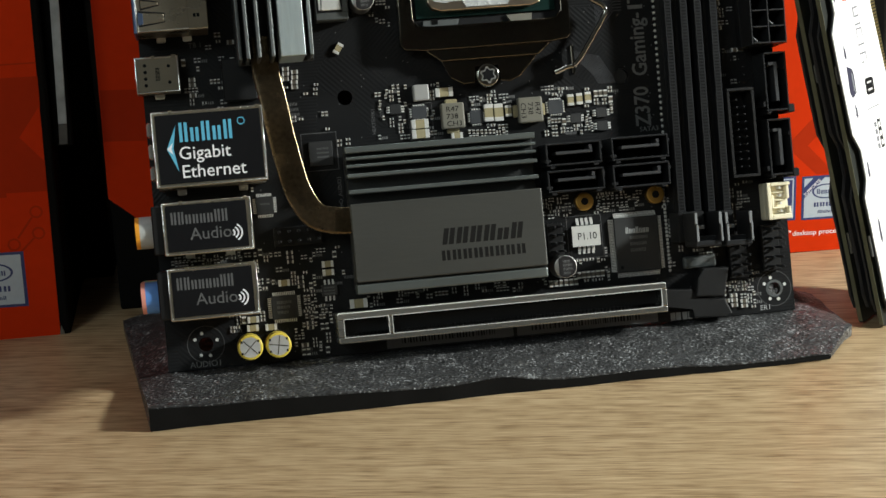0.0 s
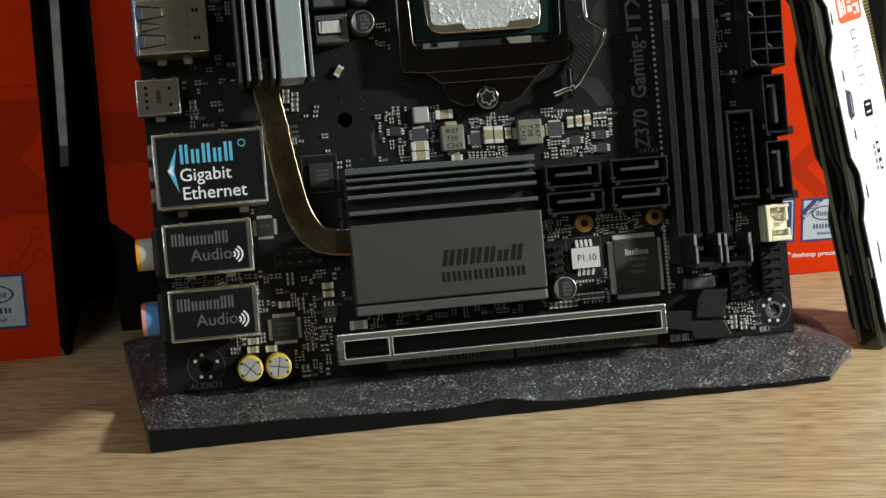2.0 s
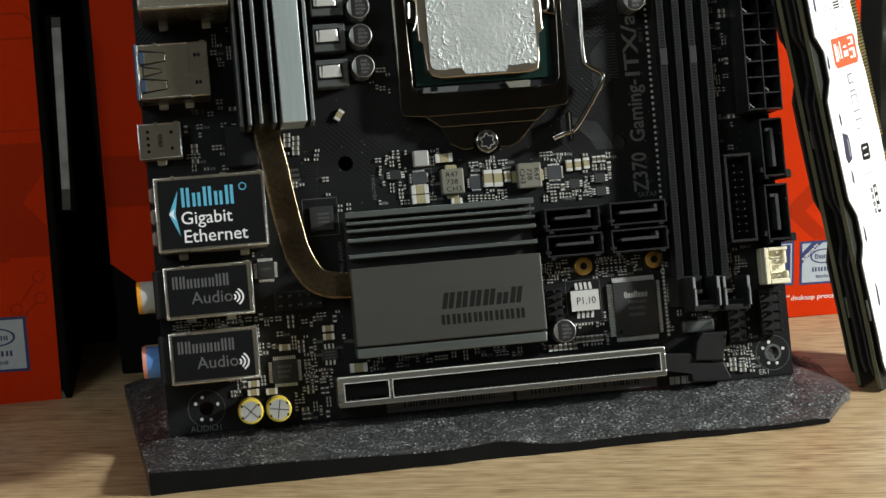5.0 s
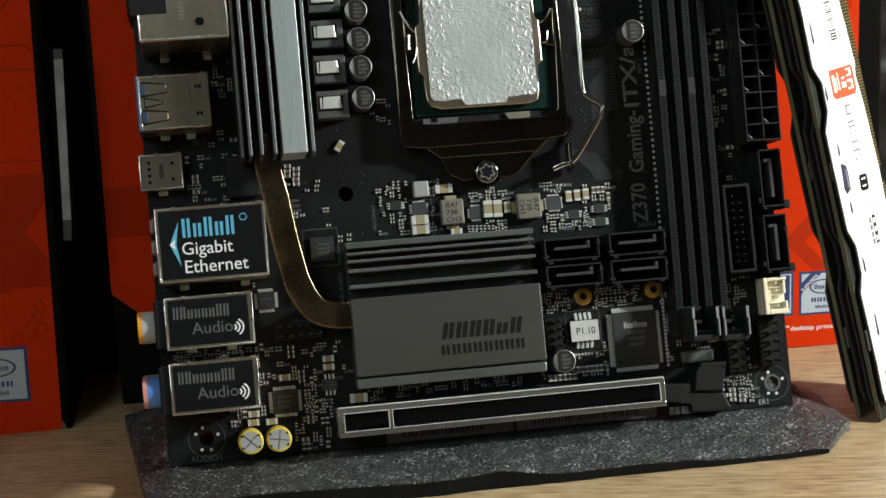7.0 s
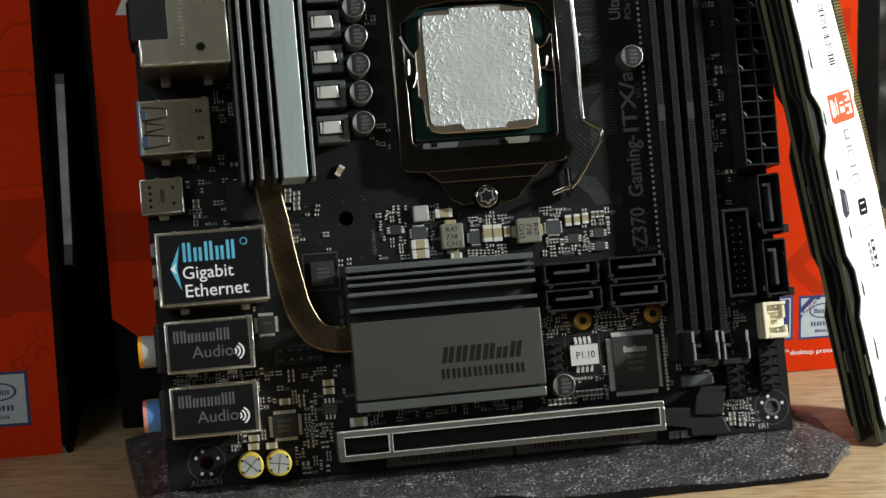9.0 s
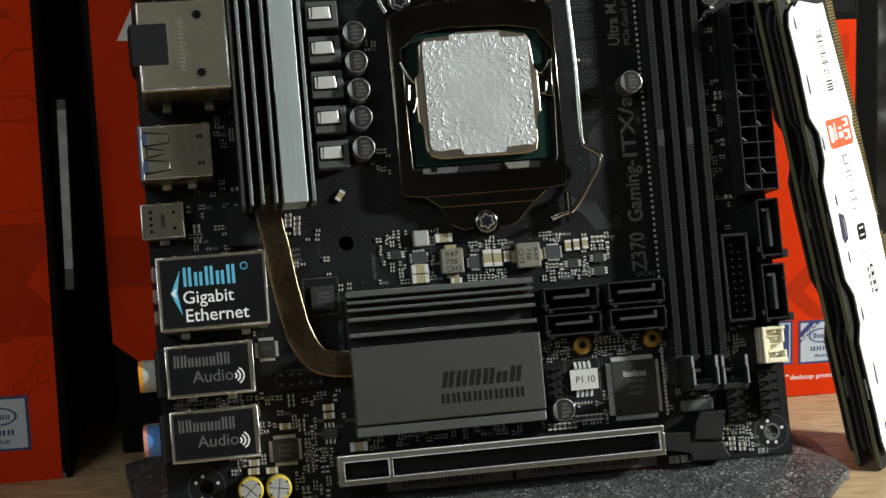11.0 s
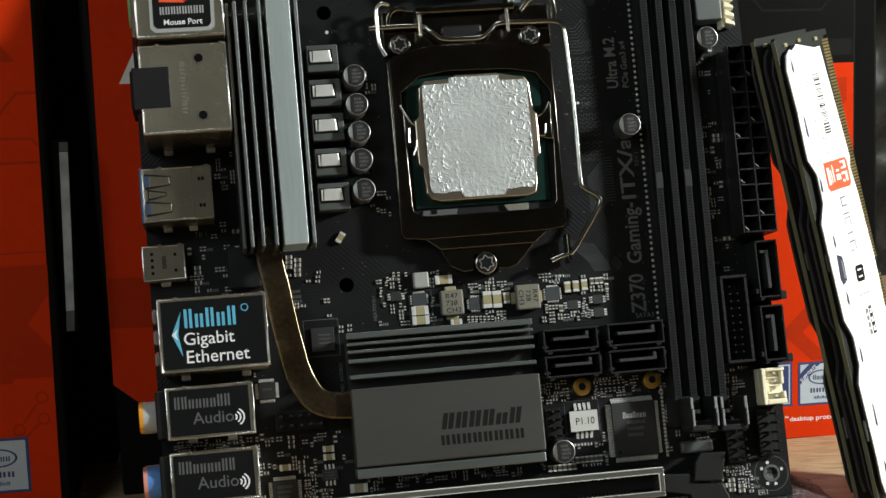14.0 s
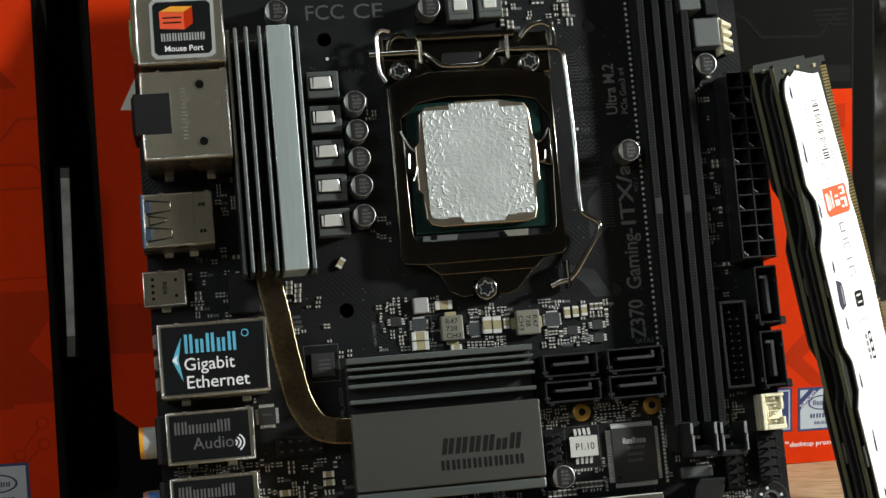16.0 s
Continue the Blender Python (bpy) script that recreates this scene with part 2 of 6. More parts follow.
def foam_material():
    """Dark closed-cell packing foam: small cells, sparse clustered glints painted as pale flecks."""
    m = mat("packing_foam", (0.03, 0.03, 0.032), 0.36, 0.0, 0.30, 200, spec=0.7)
    t = m.node_tree
    b = t.nodes["Principled BSDF"]
    co = t.nodes.new("ShaderNodeTexCoord")

    def tex(kind, scale, detail=0):
        n = t.nodes.new("ShaderNodeTexNoise" if kind == "n" else "ShaderNodeTexVoronoi")
        n.inputs["Scale"].default_value = scale
        if kind == "n":
            n.inputs["Detail"].default_value, n.inputs["Roughness"].default_value = detail, 0.65
        t.links.new(co.outputs["Object"], n.inputs["Vector"])
        return n.outputs["Fac"] if kind == "n" else n.outputs["Distance"]

    def calc(op, a, c, d=None):
        n = t.nodes.new("ShaderNodeMath")
        n.operation = op
        for k, v in enumerate((a, c, d)):
            if v is None:
                continue
            if isinstance(v, (int, float)):
                n.inputs[k].default_value = v
            else:
                t.links.new(v, n.inputs[k])
        return n.outputs[0]

    height = calc("ADD", calc("MULTIPLY", tex("v", 900), 0.8), calc("ADD", calc("MULTIPLY", tex("n", 1500, 4), 0.55), calc("MULTIPLY", tex("n", 210, 3), 1.6)))
    bp = t.nodes.new("ShaderNodeBump")
    bp.inputs["Strength"].default_value, bp.inputs["Distance"].default_value = 0.9, 0.0005
    t.links.new(height, bp.inputs["Height"])
    t.links.new(bp.outputs["Normal"], b.inputs["Normal"])
    glint_mask = calc("ADD", calc("MULTIPLY", tex("n", 1500, 2), 0.8), calc("MULTIPLY", tex("n", 190, 3), 0.30))
    ramp = t.nodes.new("ShaderNodeValToRGB")
    e = ramp.color_ramp.elements
    e[0].position, e[0].color = 0.62, (0.056, 0.056, 0.057, 1)
    e[1].position, e[1].color = 0.73, (0.46, 0.47, 0.48, 1)
    low = e.new(0.42)
    low.color = (0.028, 0.028, 0.029, 1)
    t.links.new(glint_mask, ramp.inputs["Fac"])
    t.links.new(ramp.outputs["Color"], b.inputs["Base Color"])


foam_material()

# ---------- mesh helpers: all lengths in millimetres ----------
MM = 0.001


def box(bm, x0, x1, y0, y1, z0, z1, bevel=0.0, seg=1):
    vs = bmesh.ops.create_cube(bm, size=1)["verts"]
    for v in vs:
        v.co = Vector(((x0 + x1) / 2 + v.co.x * (x1 - x0), (y0 + y1) / 2 + v.co.y * (y1 - y0), (z0 + z1) / 2 + v.co.z * (z1 - z0))) * MM
    if bevel:
        es = {e for v in vs for e in v.link_edges}
        bmesh.ops.bevel(bm, geom=list(es), offset=bevel * MM, segments=seg, affect="EDGES", profile=0.5)
    return bm


def cyl(bm, cx, cy, z0, z1, r, n=28, r2=None, bevel=0.0, axis="z"):
    made = bmesh.ops.create_cone(bm, cap_ends=True, segments=n, radius1=r * MM, radius2=(r if r2 is None else r2) * MM, depth=(z1 - z0) * MM)["verts"]
    if bevel:
        rim = [e for v in made for e in v.link_edges if abs(e.verts[0].co.z - e.verts[1].co.z) < 1e-9 and e.verts[0].co.z > 0]
        made = list({v for v in made} | {v for f in bmesh.ops.bevel(bm, geom=list(set(rim)), offset=bevel * MM, segments=3, affect="EDGES", profile=0.5)["faces"] for v in f.verts})
        made = [v for v in made if v.is_valid]
    turn = Matrix.Identity(4) if axis == "z" else Matrix.Rotation(radians(90), 4, "Y")
    mid = (z0 + z1) / 2
    place = Vector((cx, cy, mid)) if axis == "z" else Vector((mid, cx, cy))   # axis x: runs z0..z1 along x, at y=cx, z=cy
    bmesh.ops.transform(bm, matrix=Matrix.Translation(place * MM) @ turn, verts=made)
    return bm


def prism(bm, pts, z0, z1, bevel=0.0):
    low = [bm.verts.new(Vector((x, y, z0)) * MM) for x, y in pts]
    top = [bm.verts.new(Vector((x, y, z1)) * MM) for x, y in pts]
    faces = [bm.faces.new(low[::-1]), bm.faces.new(top)]
    for i in range(len(pts)):
        j = (i + 1) % len(pts)
        faces.append(bm.faces.new((low[i], low[j], top[j], top[i])))
    if bevel:
        bmesh.ops.bevel(bm, geom=list(faces[1].edges), offset=bevel * MM, segments=2, affect="EDGES", profile=0.5)
    return bm


def frame_plate(bm, outer, inner, z0, z1, bevel=0.0):
    """A plate between two outlines of the same number of corners."""
    n = len(outer)
    ring = [[bm.verts.new(Vector((x, y, z)) * MM) for x, y in pts] for pts, z in ((outer, z0), (outer, z1), (inner, z1), (inner, z0))]
    for i in range(n):
        j = (i + 1) % n
        for a, b in ((0, 1), (1, 2), (2, 3), (3, 0)):
            bm.faces.new((ring[a][i], ring[a][j], ring[b][j], ring[b][i]))
    if bevel:
        rim = [bm.edges.get((ring[a][i], ring[a][(i + 1) % n])) for a in (1, 2) for i in range(n)]
        bmesh.ops.bevel(bm, geom=rim, offset=bevel * MM, segments=3, affect="EDGES", profile=0.5)
    bmesh.ops.recalc_face_normals(bm, faces=bm.faces)
    return bm


def tray(bm, x0, x1, y0, y1, z0, z1, wall, floor):
    """A box open at the top: four walls and a floor."""
    box(bm, x0, x1, y0, y0 + wall, z0, z1, 0.12)
    box(bm, x0, x1, y1 - wall, y1, z0, z1, 0.12)
    box(bm, x0, x0 + wall, y0 + wall, y1 - wall, z0, z1, 0.12)
    box(bm, x1 - wall, x1, y0 + wall, y1 - wall, z0, z1, 0.12)
    box(bm, x0 + wall, x1 - wall, y0 + wall, y1 - wall, z0, z0 + floor)
    return bm


def rounded(v, power):
    return math.copysign(abs(v) ** power, v)


def tube(bm, pts, radius, n=10, flat=1.0, square=1.0):
    """A round or flattened rod along a line of points, smoothed by a spline."""
    P = [Vector(p) for p in pts]
    line = []
    for i in range(len(P) - 1):
        a, b, c, d = P[max(i - 1, 0)], P[i], P[i + 1], P[min(i + 2, len(P) - 1)]
        for k in range(6):
            s = k / 6
            line.append(0.5 * ((2 * b) + (c - a) * s + (2 * a - 5 * b + 4 * c - d) * s * s + (3 * b - a - 3 * c + d) * s ** 3))
    line.append(P[-1])
    rings = []
    for i, p in enumerate(line):
        d = (line[min(i + 1, len(line) - 1)] - line[max(i - 1, 0)]).normalized()
        side = d.cross(Vector((0, 0, 1)))
        side = side.normalized() if side.length > 1e-6 else Vector((1, 0, 0))
        up = side.cross(d)
        rings.append([bm.verts.new((p + side * rounded(math.cos(2 * math.pi * k / n), square) * radius + up * rounded(math.sin(2 * math.pi * k / n), square) * radius * flat) * MM) for k in range(n)])
    for a, b in zip(rings, rings[1:]):
        for k in range(n):
            bm.faces.new((a[k], a[(k + 1) % n], b[(k + 1) % n], b[k])).smooth = True
    bm.faces.new(rings[0][::-1])
    bm.faces.new(rings[-1])
    bmesh.ops.recalc_face_normals(bm, faces=bm.faces)
    return bm


def mesh_of(name, bm, material):
    me = bpy.data.meshes.new(name)
    bm.to_mesh(me)
    bm.free()
    me.materials.append(MATS[material])
    return me


def part(name, bm, material, parent, label="", smooth=False):
    me = bm if isinstance(bm, bpy.types.Mesh) else mesh_of(name, bm, material)
    if smooth:
        for p in me.polygons:
            p.use_smooth = True
        me.set_sharp_from_angle(angle=radians(35))
    ob = new(name, me)
    ob.parent = parent
    if label:
        tagged(ob, label)
    return ob


def B():
    return bmesh.new()


def thing(name, m, label, category, group="", kind=""):
    ob = new(name)
    ob.matrix_world = m
    ob.empty_display_size = 0.01
    return tagged(ob, label, category, group, kind)


def text(name, words, size, x, y, z, material, parent, turn=0.0, bold=0.0, wide=1.0, thick=0.03, align="LEFT", span=0.0):
    """Printed lettering as a thin raised mesh; size is the height of a capital in millimetres."""
    cu = bpy.data.curves.new(name, "FONT")
    cu.body, cu.size, cu.extrude, cu.offset, cu.align_x = words, size * 1.42, thick, bold, align
    cu.resolution_u = 3
    tmp = new(name, cu)
    bpy.context.view_layer.update()
    me = bpy.data.meshes.new_from_object(tmp)
    bpy.data.objects.remove(tmp)
    if span:
        xs = [v.co.x for v in me.vertices]
        wide = span / (max(xs) - min(xs))
    me.transform(Matrix.Translation(Vector((x, y, z)) * MM) @ Matrix.Rotation(radians(turn), 4, "Z") @ Matrix.Diagonal((MM * wide, MM, MM, 1)))
    me.materials.clear()
    me.materials.append(MATS[material])
    return part(name, me, material, parent)


def word_bars(name, x0, x1, y0, y1, z, material, parent, seed=1, turn=0, cap=True, thick=0.04, letters=None, slant=0.0, tops="", stroke=0.28):
    """Stands in for a wordmark or for writing too small to read: plain upright bars of its size."""
    rng = random.Random(seed)
    bm = B()
    h = y1 - y0
    n = letters or max(2, round((x1 - x0) / (h * 0.75)))
    w = (x1 - x0) / n
    for i in range(n):
        a = x0 + i * w
        tall = h * (1.0 if cap or i == 0 or rng.random() < 0.25 else 0.74)
        if tops:
            tall = h * (1.0 if tops[i] == "t" else 0.72)
        for u, v in ((0.06, 0.06 + stroke), (0.52, 0.52 + stroke)):
            prism(bm, [(a + u * w, y0), (a + v * w, y0), (a + v * w + slant * tall, y0 + tall), (a + u * w + slant * tall, y0 + tall)], z, z + thick)
    if turn:
        c = Vector(((x0 + x1) / 2, (y0 + y1) / 2, 0)) * MM
        bmesh.ops.rotate(bm, cent=c, matrix=Matrix.Rotation(radians(turn), 3, "Z"), verts=bm.verts)
    return tagged(part(name, bm, material, parent), kind="stuff")


# ---------- room and desk ----------
def shell(name, x0, x1, y0, y1, z0, z1, material, label):
    ob = new(name, mesh_of(name, box(B(), x0, x1, y0, y1, z0, z1), material))
    return tagged(ob, label, name.split("_")[0], kind="structure")


shell("floor", -2000, 2500, -2500, 2000, -850, -750, "floor_boards", "dark wooden floor of a dim room")
shell("ceiling", -2000, 2500, -2500, 2000, 1750, 1850, "ceiling_paint", "plain off-white ceiling of the room")
shell("wall_north", -2000, 2500, 1900, 2000, -750, 1750, "wall_paint", "plain dim grey wall behind the desk")
shell("wall_south", -2000, 2500, -2500, -2400, -750, 1750, "wall_paint", "plain dim grey wall of the room")
shell("wall_west", -2000, -1900, -2400, 1900, -750, 1750, "wall_paint", "plain dim grey wall of the room")
shell("wall_east", 2400, 2500, -2400, 1900, -750, 1750, "wall_paint", "plain dim grey wall of the room")

desk = thing("desk", pose(0, 0, 0), "light brown wood-grain laminate desk", "desk")
part("desk_top", box(B(), -900, 900, -430, 420, -28, 0, 2.0, 2), "desk_wood", desk)
for lx in (-840, 780):
    for ly in (-380, 320):
        part("leg", box(B(), lx, lx + 60, ly, ly + 60, -750, -28, 2.0), "box_black", desk)

# ---------- cartons behind the board ----------
def badge(x0, y0, w, h, parent, z, field="badge_light", ink="badge_blue"):
    """Printed square badge: dark blue rim, pale field, an oval and lines of print."""
    b = part("badge", box(B(), x0, x0 + w, y0, y0 + h, z, z + 0.05), "badge_blue", parent, "printed blue and silver processor badge")
    part("field", box(B(), x0 + 0.07 * w, x0 + 0.93 * w, y0 + 0.08 * h, y0 + 0.92 * h, z + 0.05, z + 0.09), field, b)
    rim = B()
    frame_plate(rim, [(x0 + 0.05 * w, y0 + 0.05 * h), (x0 + 0.95 * w, y0 + 0.05 * h), (x0 + 0.95 * w, y0 + 0.95 * h), (x0 + 0.05 * w, y0 + 0.95 * h)],
                [(x0 + 0.08 * w, y0 + 0.08 * h), (x0 + 0.92 * w, y0 + 0.08 * h), (x0 + 0.92 * w, y0 + 0.92 * h), (x0 + 0.08 * w, y0 + 0.92 * h)], z + 0.09, z + 0.11)
    part("rim", rim, "badge_light", b)
    bm = B()
    n = 28
    cx, cy, rx, ry = x0 + 0.52 * w, y0 + 0.64 * h, 0.30 * w, 0.17 * h
    frame_plate(bm, [(cx + rx * math.cos(6.2832 * k / n), cy + ry * math.sin(6.2832 * k / n)) for k in range(n)],
                [(cx + 0.88 * rx * math.cos(6.2832 * k / n), cy + 0.84 * ry * math.sin(6.2832 * k / n)) for k in range(n)], z + 0.09, z + 0.12)
    part("oval", bm, ink, b)
    word_bars("wordmark", cx - 0.2 * w, cx + 0.2 * w, cy - 0.06 * h, cy + 0.06 * h, z + 0.09, ink, b, 5, cap=False, letters=5)
    word_bars("wordmark", cx - 0.26 * w, cx + 0.26 * w, y0 + 0.29 * h, y0 + 0.39 * h, z + 0.09, ink, b, 7, letters=4)
    word_bars("wordmark", cx - 0.17 * w, cx + 0.17 * w, y0 + 0.14 * h, y0 + 0.21 * h, z + 0.09, ink, b, 8, cap=False, letters=6)
    return b


def circuit_line(bm, pts, w, z):
    for (ax, ay), (bx, by) in zip(pts, pts[1:]):
        d = Vector((bx - ax, by - ay))
        s = Vector((-d.y, d.x)).normalized() * w / 2
        prism(bm, [(ax - s.x, ay - s.y), (bx - s.x, by - s.y), (bx + s.x, by + s.y), (ax + s.x, ay + s.y)], z, z + 0.04)


# carton faces are drawn with x to the right, y up and z out of the face
def carton(m, w, h, deep, label):
    c = thing("cardboard_box", m, label, "box", "retail boxes on the desk")
    part("carton", box(B(), 0, w, 0, h, -deep, 0, 0.8, 2), "box_black", c)
    part("lid_flap", box(B(), 2, w - 2, h, h + 0.5, -deep + 1, -0.5, 0.1), "box_black", c)
    part("glue_seam", box(B(), w, w + 0.25, 4, h - 4, -deep + 2, -deep + 12, 0.1), "box_black", c)
    return c


left_box = carton(pose(-0.2605, 0.0612, 0.0, 90, 1.2, -1.0), 231.5, 250, 62, "red and black printed motherboard box standing on the desk")
part("front_panel", prism(B(), [(0, 3.6), (228.6, 3.6), (229.4, 120), (230.6, 250), (0, 250)], 0, 0.10), "box_red", left_box, "glossy red printed front")
part("print", prism(B(), [(150, 48.2), (228.9, 48.0), (229.0, 56.6), (222.7, 63.9), (228.3, 71.6), (229.2, 72.6), (229.3, 81.0), (150, 80.4)], 0.10, 0.14), "box_dark_red", left_box)
part("print", prism(B(), [(150, 48.2), (213.0, 51.6), (217.5, 48.3), (217.5, 46.8), (150, 46.0)], 0.14, 0.18), "box_dark_red", left_box)
part("print", prism(B(), [(190, 138.7), (224.7, 138.7), (220.5, 143.5), (190, 172)], 0.10, 0.14), "box_dark_red", left_box)
bm = B()
circuit_line(bm, [(205, 108.0), (219.1, 124.2), (224.1, 130.0), (229.4, 130.1)], 0.8, 0.10)
circuit_line(bm, [(150, 117.6), (227.4, 117.2), (229.3, 115.0)], 0.7, 0.10)
circuit_line(bm, [(150, 110.0), (229.2, 110.4)], 0.7, 0.10)
circuit_line(bm, [(212.5, 84.5), (229.2, 84.8)], 0.4, 0.10)
circuit_line(bm, [(214.0, 28.0), (217.2, 31.0)], 0.6, 0.10)
circuit_line(bm, [(219.4, 34.6), (223.9, 40.6)], 0.6, 0.10)
circuit_line(bm, [(218.0, 28.6), (223.9, 34.4)], 0.6, 0.10)
for cx, cy in ((218.2, 32.8), (225.2, 42.1), (225.3, 35.8)):
    frame_plate(bm, [(cx + 1.9 * math.cos(k * 0.5236), cy + 1.9 * math.sin(k * 0.5236)) for k in range(12)],
                [(cx + 1.35 * math.cos(k * 0.5236), cy + 1.35 * math.sin(k * 0.5236)) for k in range(12)], 0.10, 0.14)
tagged(part("circuit_print", bm, "box_dark_red", left_box), kind="stuff")
badge(201.5, 14.2, 19.0, 16.5, left_box, 0.10)
part("corner_crease", prism(B(), [(228.2, 3.2), (230.6, 3.2), (229.0, 7.6)], 0.10, 0.13), "ferrite", left_box, "pale scuffed corner")

# Added pale strip stands in for a reflection on the box edge.
strip = part("edge_strip", prism(B(), [(233.4, 66.5), (235.8, 66.5), (237.0, 112.6), (234.5, 112.6)], -3.4, -3.0, 0.12), "reflection_pale", left_box, "pale strip standing in for a reflection on the corner")
part("strip_end", prism(B(), [(233.1, 60.5), (235.5, 60.5), (235.8, 66.4), (233.4, 66.4)], -3.4, -3.1, 0.1), "reflection_dim", strip, "dimmer end of the painted reflection")
part("strip_end", prism(B(), [(234.5, 112.7), (237.0, 112.7), (237.1, 115.4), (234.6, 115.4)], -3.4, -3.1, 0.1), "reflection_dim", strip, "dimmer end of the painted reflection")
part("strip_backing", box(B(), 231.5, 237.0, 60, 116, -6.0, -3.4, 0.3), "void_black", strip)

rear_box = carton(pose(-0.0150, 0.0745, 0.0, 90, 0.6, -1.9), 232, 250, 70, "large black and red printed box behind the board")
part("front_panel", prism(B(), [(-0.4, 35.0), (24, 14.6), (48, 34), (48, 250), (1.6, 250), (0.3, 120)], 0, 0.10), "box_red", rear_box, "glossy red printed front")
part("front_panel", prism(B(), [(180, 2.6), (231.4, 2.4), (231.2, 121.5), (180, 121.8)], 0, 0.10), "box_red", rear_box, "glossy red printed front")
part("print", prism(B(), [(-0.2, 52.4), (40, 51.0), (40, 66.4), (0.2, 67.7)], 0.10, 0.14), "box_dark_red", rear_box)
part("print", prism(B(), [(214.9, 37.0), (226, 48.0), (226, 55.5), (208.0, 37.2), (218.0, 27.6), (224.0, 27.6)], 0.10, 0.14), "box_dark_red", rear_box)
part("print", prism(B(), [(213, 110), (222, 103), (229, 110), (229, 117), (213, 117)], 0.10, 0.14), "box_dark_red", rear_box)
part("print", prism(B(), [(7.7, 125.2), (15.4, 125.0), (14.9, 139.0)], 0.10, 0.14), "sticker_white", rear_box, "small white printed triangle")
bm = B()
circuit_line(bm, [(182, 150), (192, 147), (197.4, 144.1), (202.2, 138.4), (220.7, 138.0), (224.0, 141.7), (226.0, 144.5)], 0.8, 0.05)
for k in range(4):
    circuit_line(bm, [(218.6 + 0.7 * k, 145.9 - 1.5 * k), (229.8, 146.0 - 1.5 * k)], 0.6, 0.05)
circuit_line(bm, [(216.0, 126.6), (230.6, 126.4)], 5.0, 0.02)
tagged(part("circuit_print", bm, "box_print", rear_box), kind="stuff")
badge(196.4, 13.1, 15.1, 14.4, rear_box, 0.10, "badge_blue", "badge_light")
second = badge(213.4, 12.9, 15.2, 14.2, rear_box, 0.10)
part("ribbon", prism(B(), [(213.6, 19.4), (213.6, 23.0), (217.5, 26.9), (221.2, 26.9)], 0.20, 0.24), "badge_blue", second)
text("caption", "SUPPORTS", 1.05, 214.6, 20.6, 0.25, "marking_white", second, turn=44, bold=0.02)
text("caption", "desktop processor", 1.55, 210.6, 8.0, 0.12, "marking_white", rear_box, bold=0.02, wide=1.12)
text("caption", "TM", 0.7, 208.9, 9.1, 0.12, "marking_white", rear_box, bold=0.02)

gap_box = carton(pose(-0.075, 0.112, 0.0, 90, 0, -2.0), 57, 240, 50, "black box in the gap between the red ones")
side_box = carton(pose(0.2195, 0.11, 0.0, 90, 0, -8.0), 23.4, 260, 60, "black box standing in the shade")
soft_bag = thing("bubble_wrap", pose(0.262, 0.30, 0.0, 90, 0, 0), "crumpled grey packing wrap in the shade", "packaging")
bm = B()
bmesh.ops.create_grid(bm, x_segments=40, y_segments=60, size=0.5)
for v in bm.verts:
    x, y = v.co.x * 180, (v.co.y + 0.5) * 260
    v.co = Vector((x, y, 14 * noise.fractal(Vector((x, y, 0)) * 0.03, 1.0, 2.0, 4))) * MM
bmesh.ops.solidify(bm, geom=bm.faces[:], thickness=0.003)
part("sheet", bm, "wrap_grey", soft_bag, smooth=True)

# ---------- packing foam under the board ----------
foam = thing("foam_sheet", pose(0, 0, 0), "dark grey packing foam sheet with worn edges on the desk", "foam")
bm = B()
NX, NY = 150, 60
grid = {}
for side in (0, 1):
    for i in range(NX + 1):
        for j in range(NY + 1):
            s, q = i / NX, j / NY
            left, right = -5.0 - 8.5 * q, 171.0 + 11.5 * min(1, q * 3.2)
            x = left + (right - left) * s
            front = -24.2 + 0.5 * noise.noise(Vector((x * 0.03, 0, 3))) + 0.35 * noise.noise(Vector((x * 0.11, 7, 3)))
            dip = math.exp(-((x - 84) / 6.0) ** 2)
            front += 0.5 * dip
            back = 54.0 - 36.0 * s ** 3
            y = front + (back - front) * q
            rim = min(1.0, min(s * 22, (1 - s) * 22))
            lump = 0.8 * noise.noise(Vector((x * 0.05, y * 0.05, 1))) + 0.35 * noise.noise(Vector((x * 0.2, y * 0.2, 5)))
            away = math.exp(-(q * 4.5) ** 2)
            edge = max(0.7, 4.9 * (1 - s) ** 1.1 + 0.9 + 0.9 * dip + 0.6 * noise.noise(Vector((x * 0.045, 1, 9))))
            low = 0.12 + 1.4 * max(0, s - 0.93) / 0.07 * max(0, 1 - abs(q - 0.2) * 4)
            z = low + 0.4 + (away * edge + (1 - away) * 5.2 * (0.55 + 0.45 * rim)) + lump * (1 - 0.7 * away) if side else low
            if y > 5 and side:
                z += 9.0 * min(1, (y - 5) / 8) * min(1, (1 - q) * 4) * (math.exp(-((x - 164) / 10) ** 2) + math.exp(-((x - 9) / 10) ** 2))
            press = math.exp(-((y - 0.8) / 3.5) ** 2)
            if side:
                z = z * (1 - 0.55 * press) + 5.6 * 0.55 * press if z > 5.6 else z
            grid[side, i, j] = bm.verts.new(Vector((x, y, max(z, 0.1))) * MM)
for i in range(NX):
    for j in range(NY):
        bm.faces.new([grid[1, a, b] for a, b in ((i, j), (i + 1, j), (i + 1, j + 1), (i, j + 1))])
        bm.faces.new([grid[0, a, b] for a, b in ((i, j), (i, j + 1), (i + 1, j + 1), (i + 1, j))])
for i in range(NX):
    bm.faces.new((grid[0, i, NY], grid[0, i + 1, NY], grid[1, i + 1, NY], grid[1, i, NY]))
# Front face of the foam: black, with its shade put into the colour.
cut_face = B()
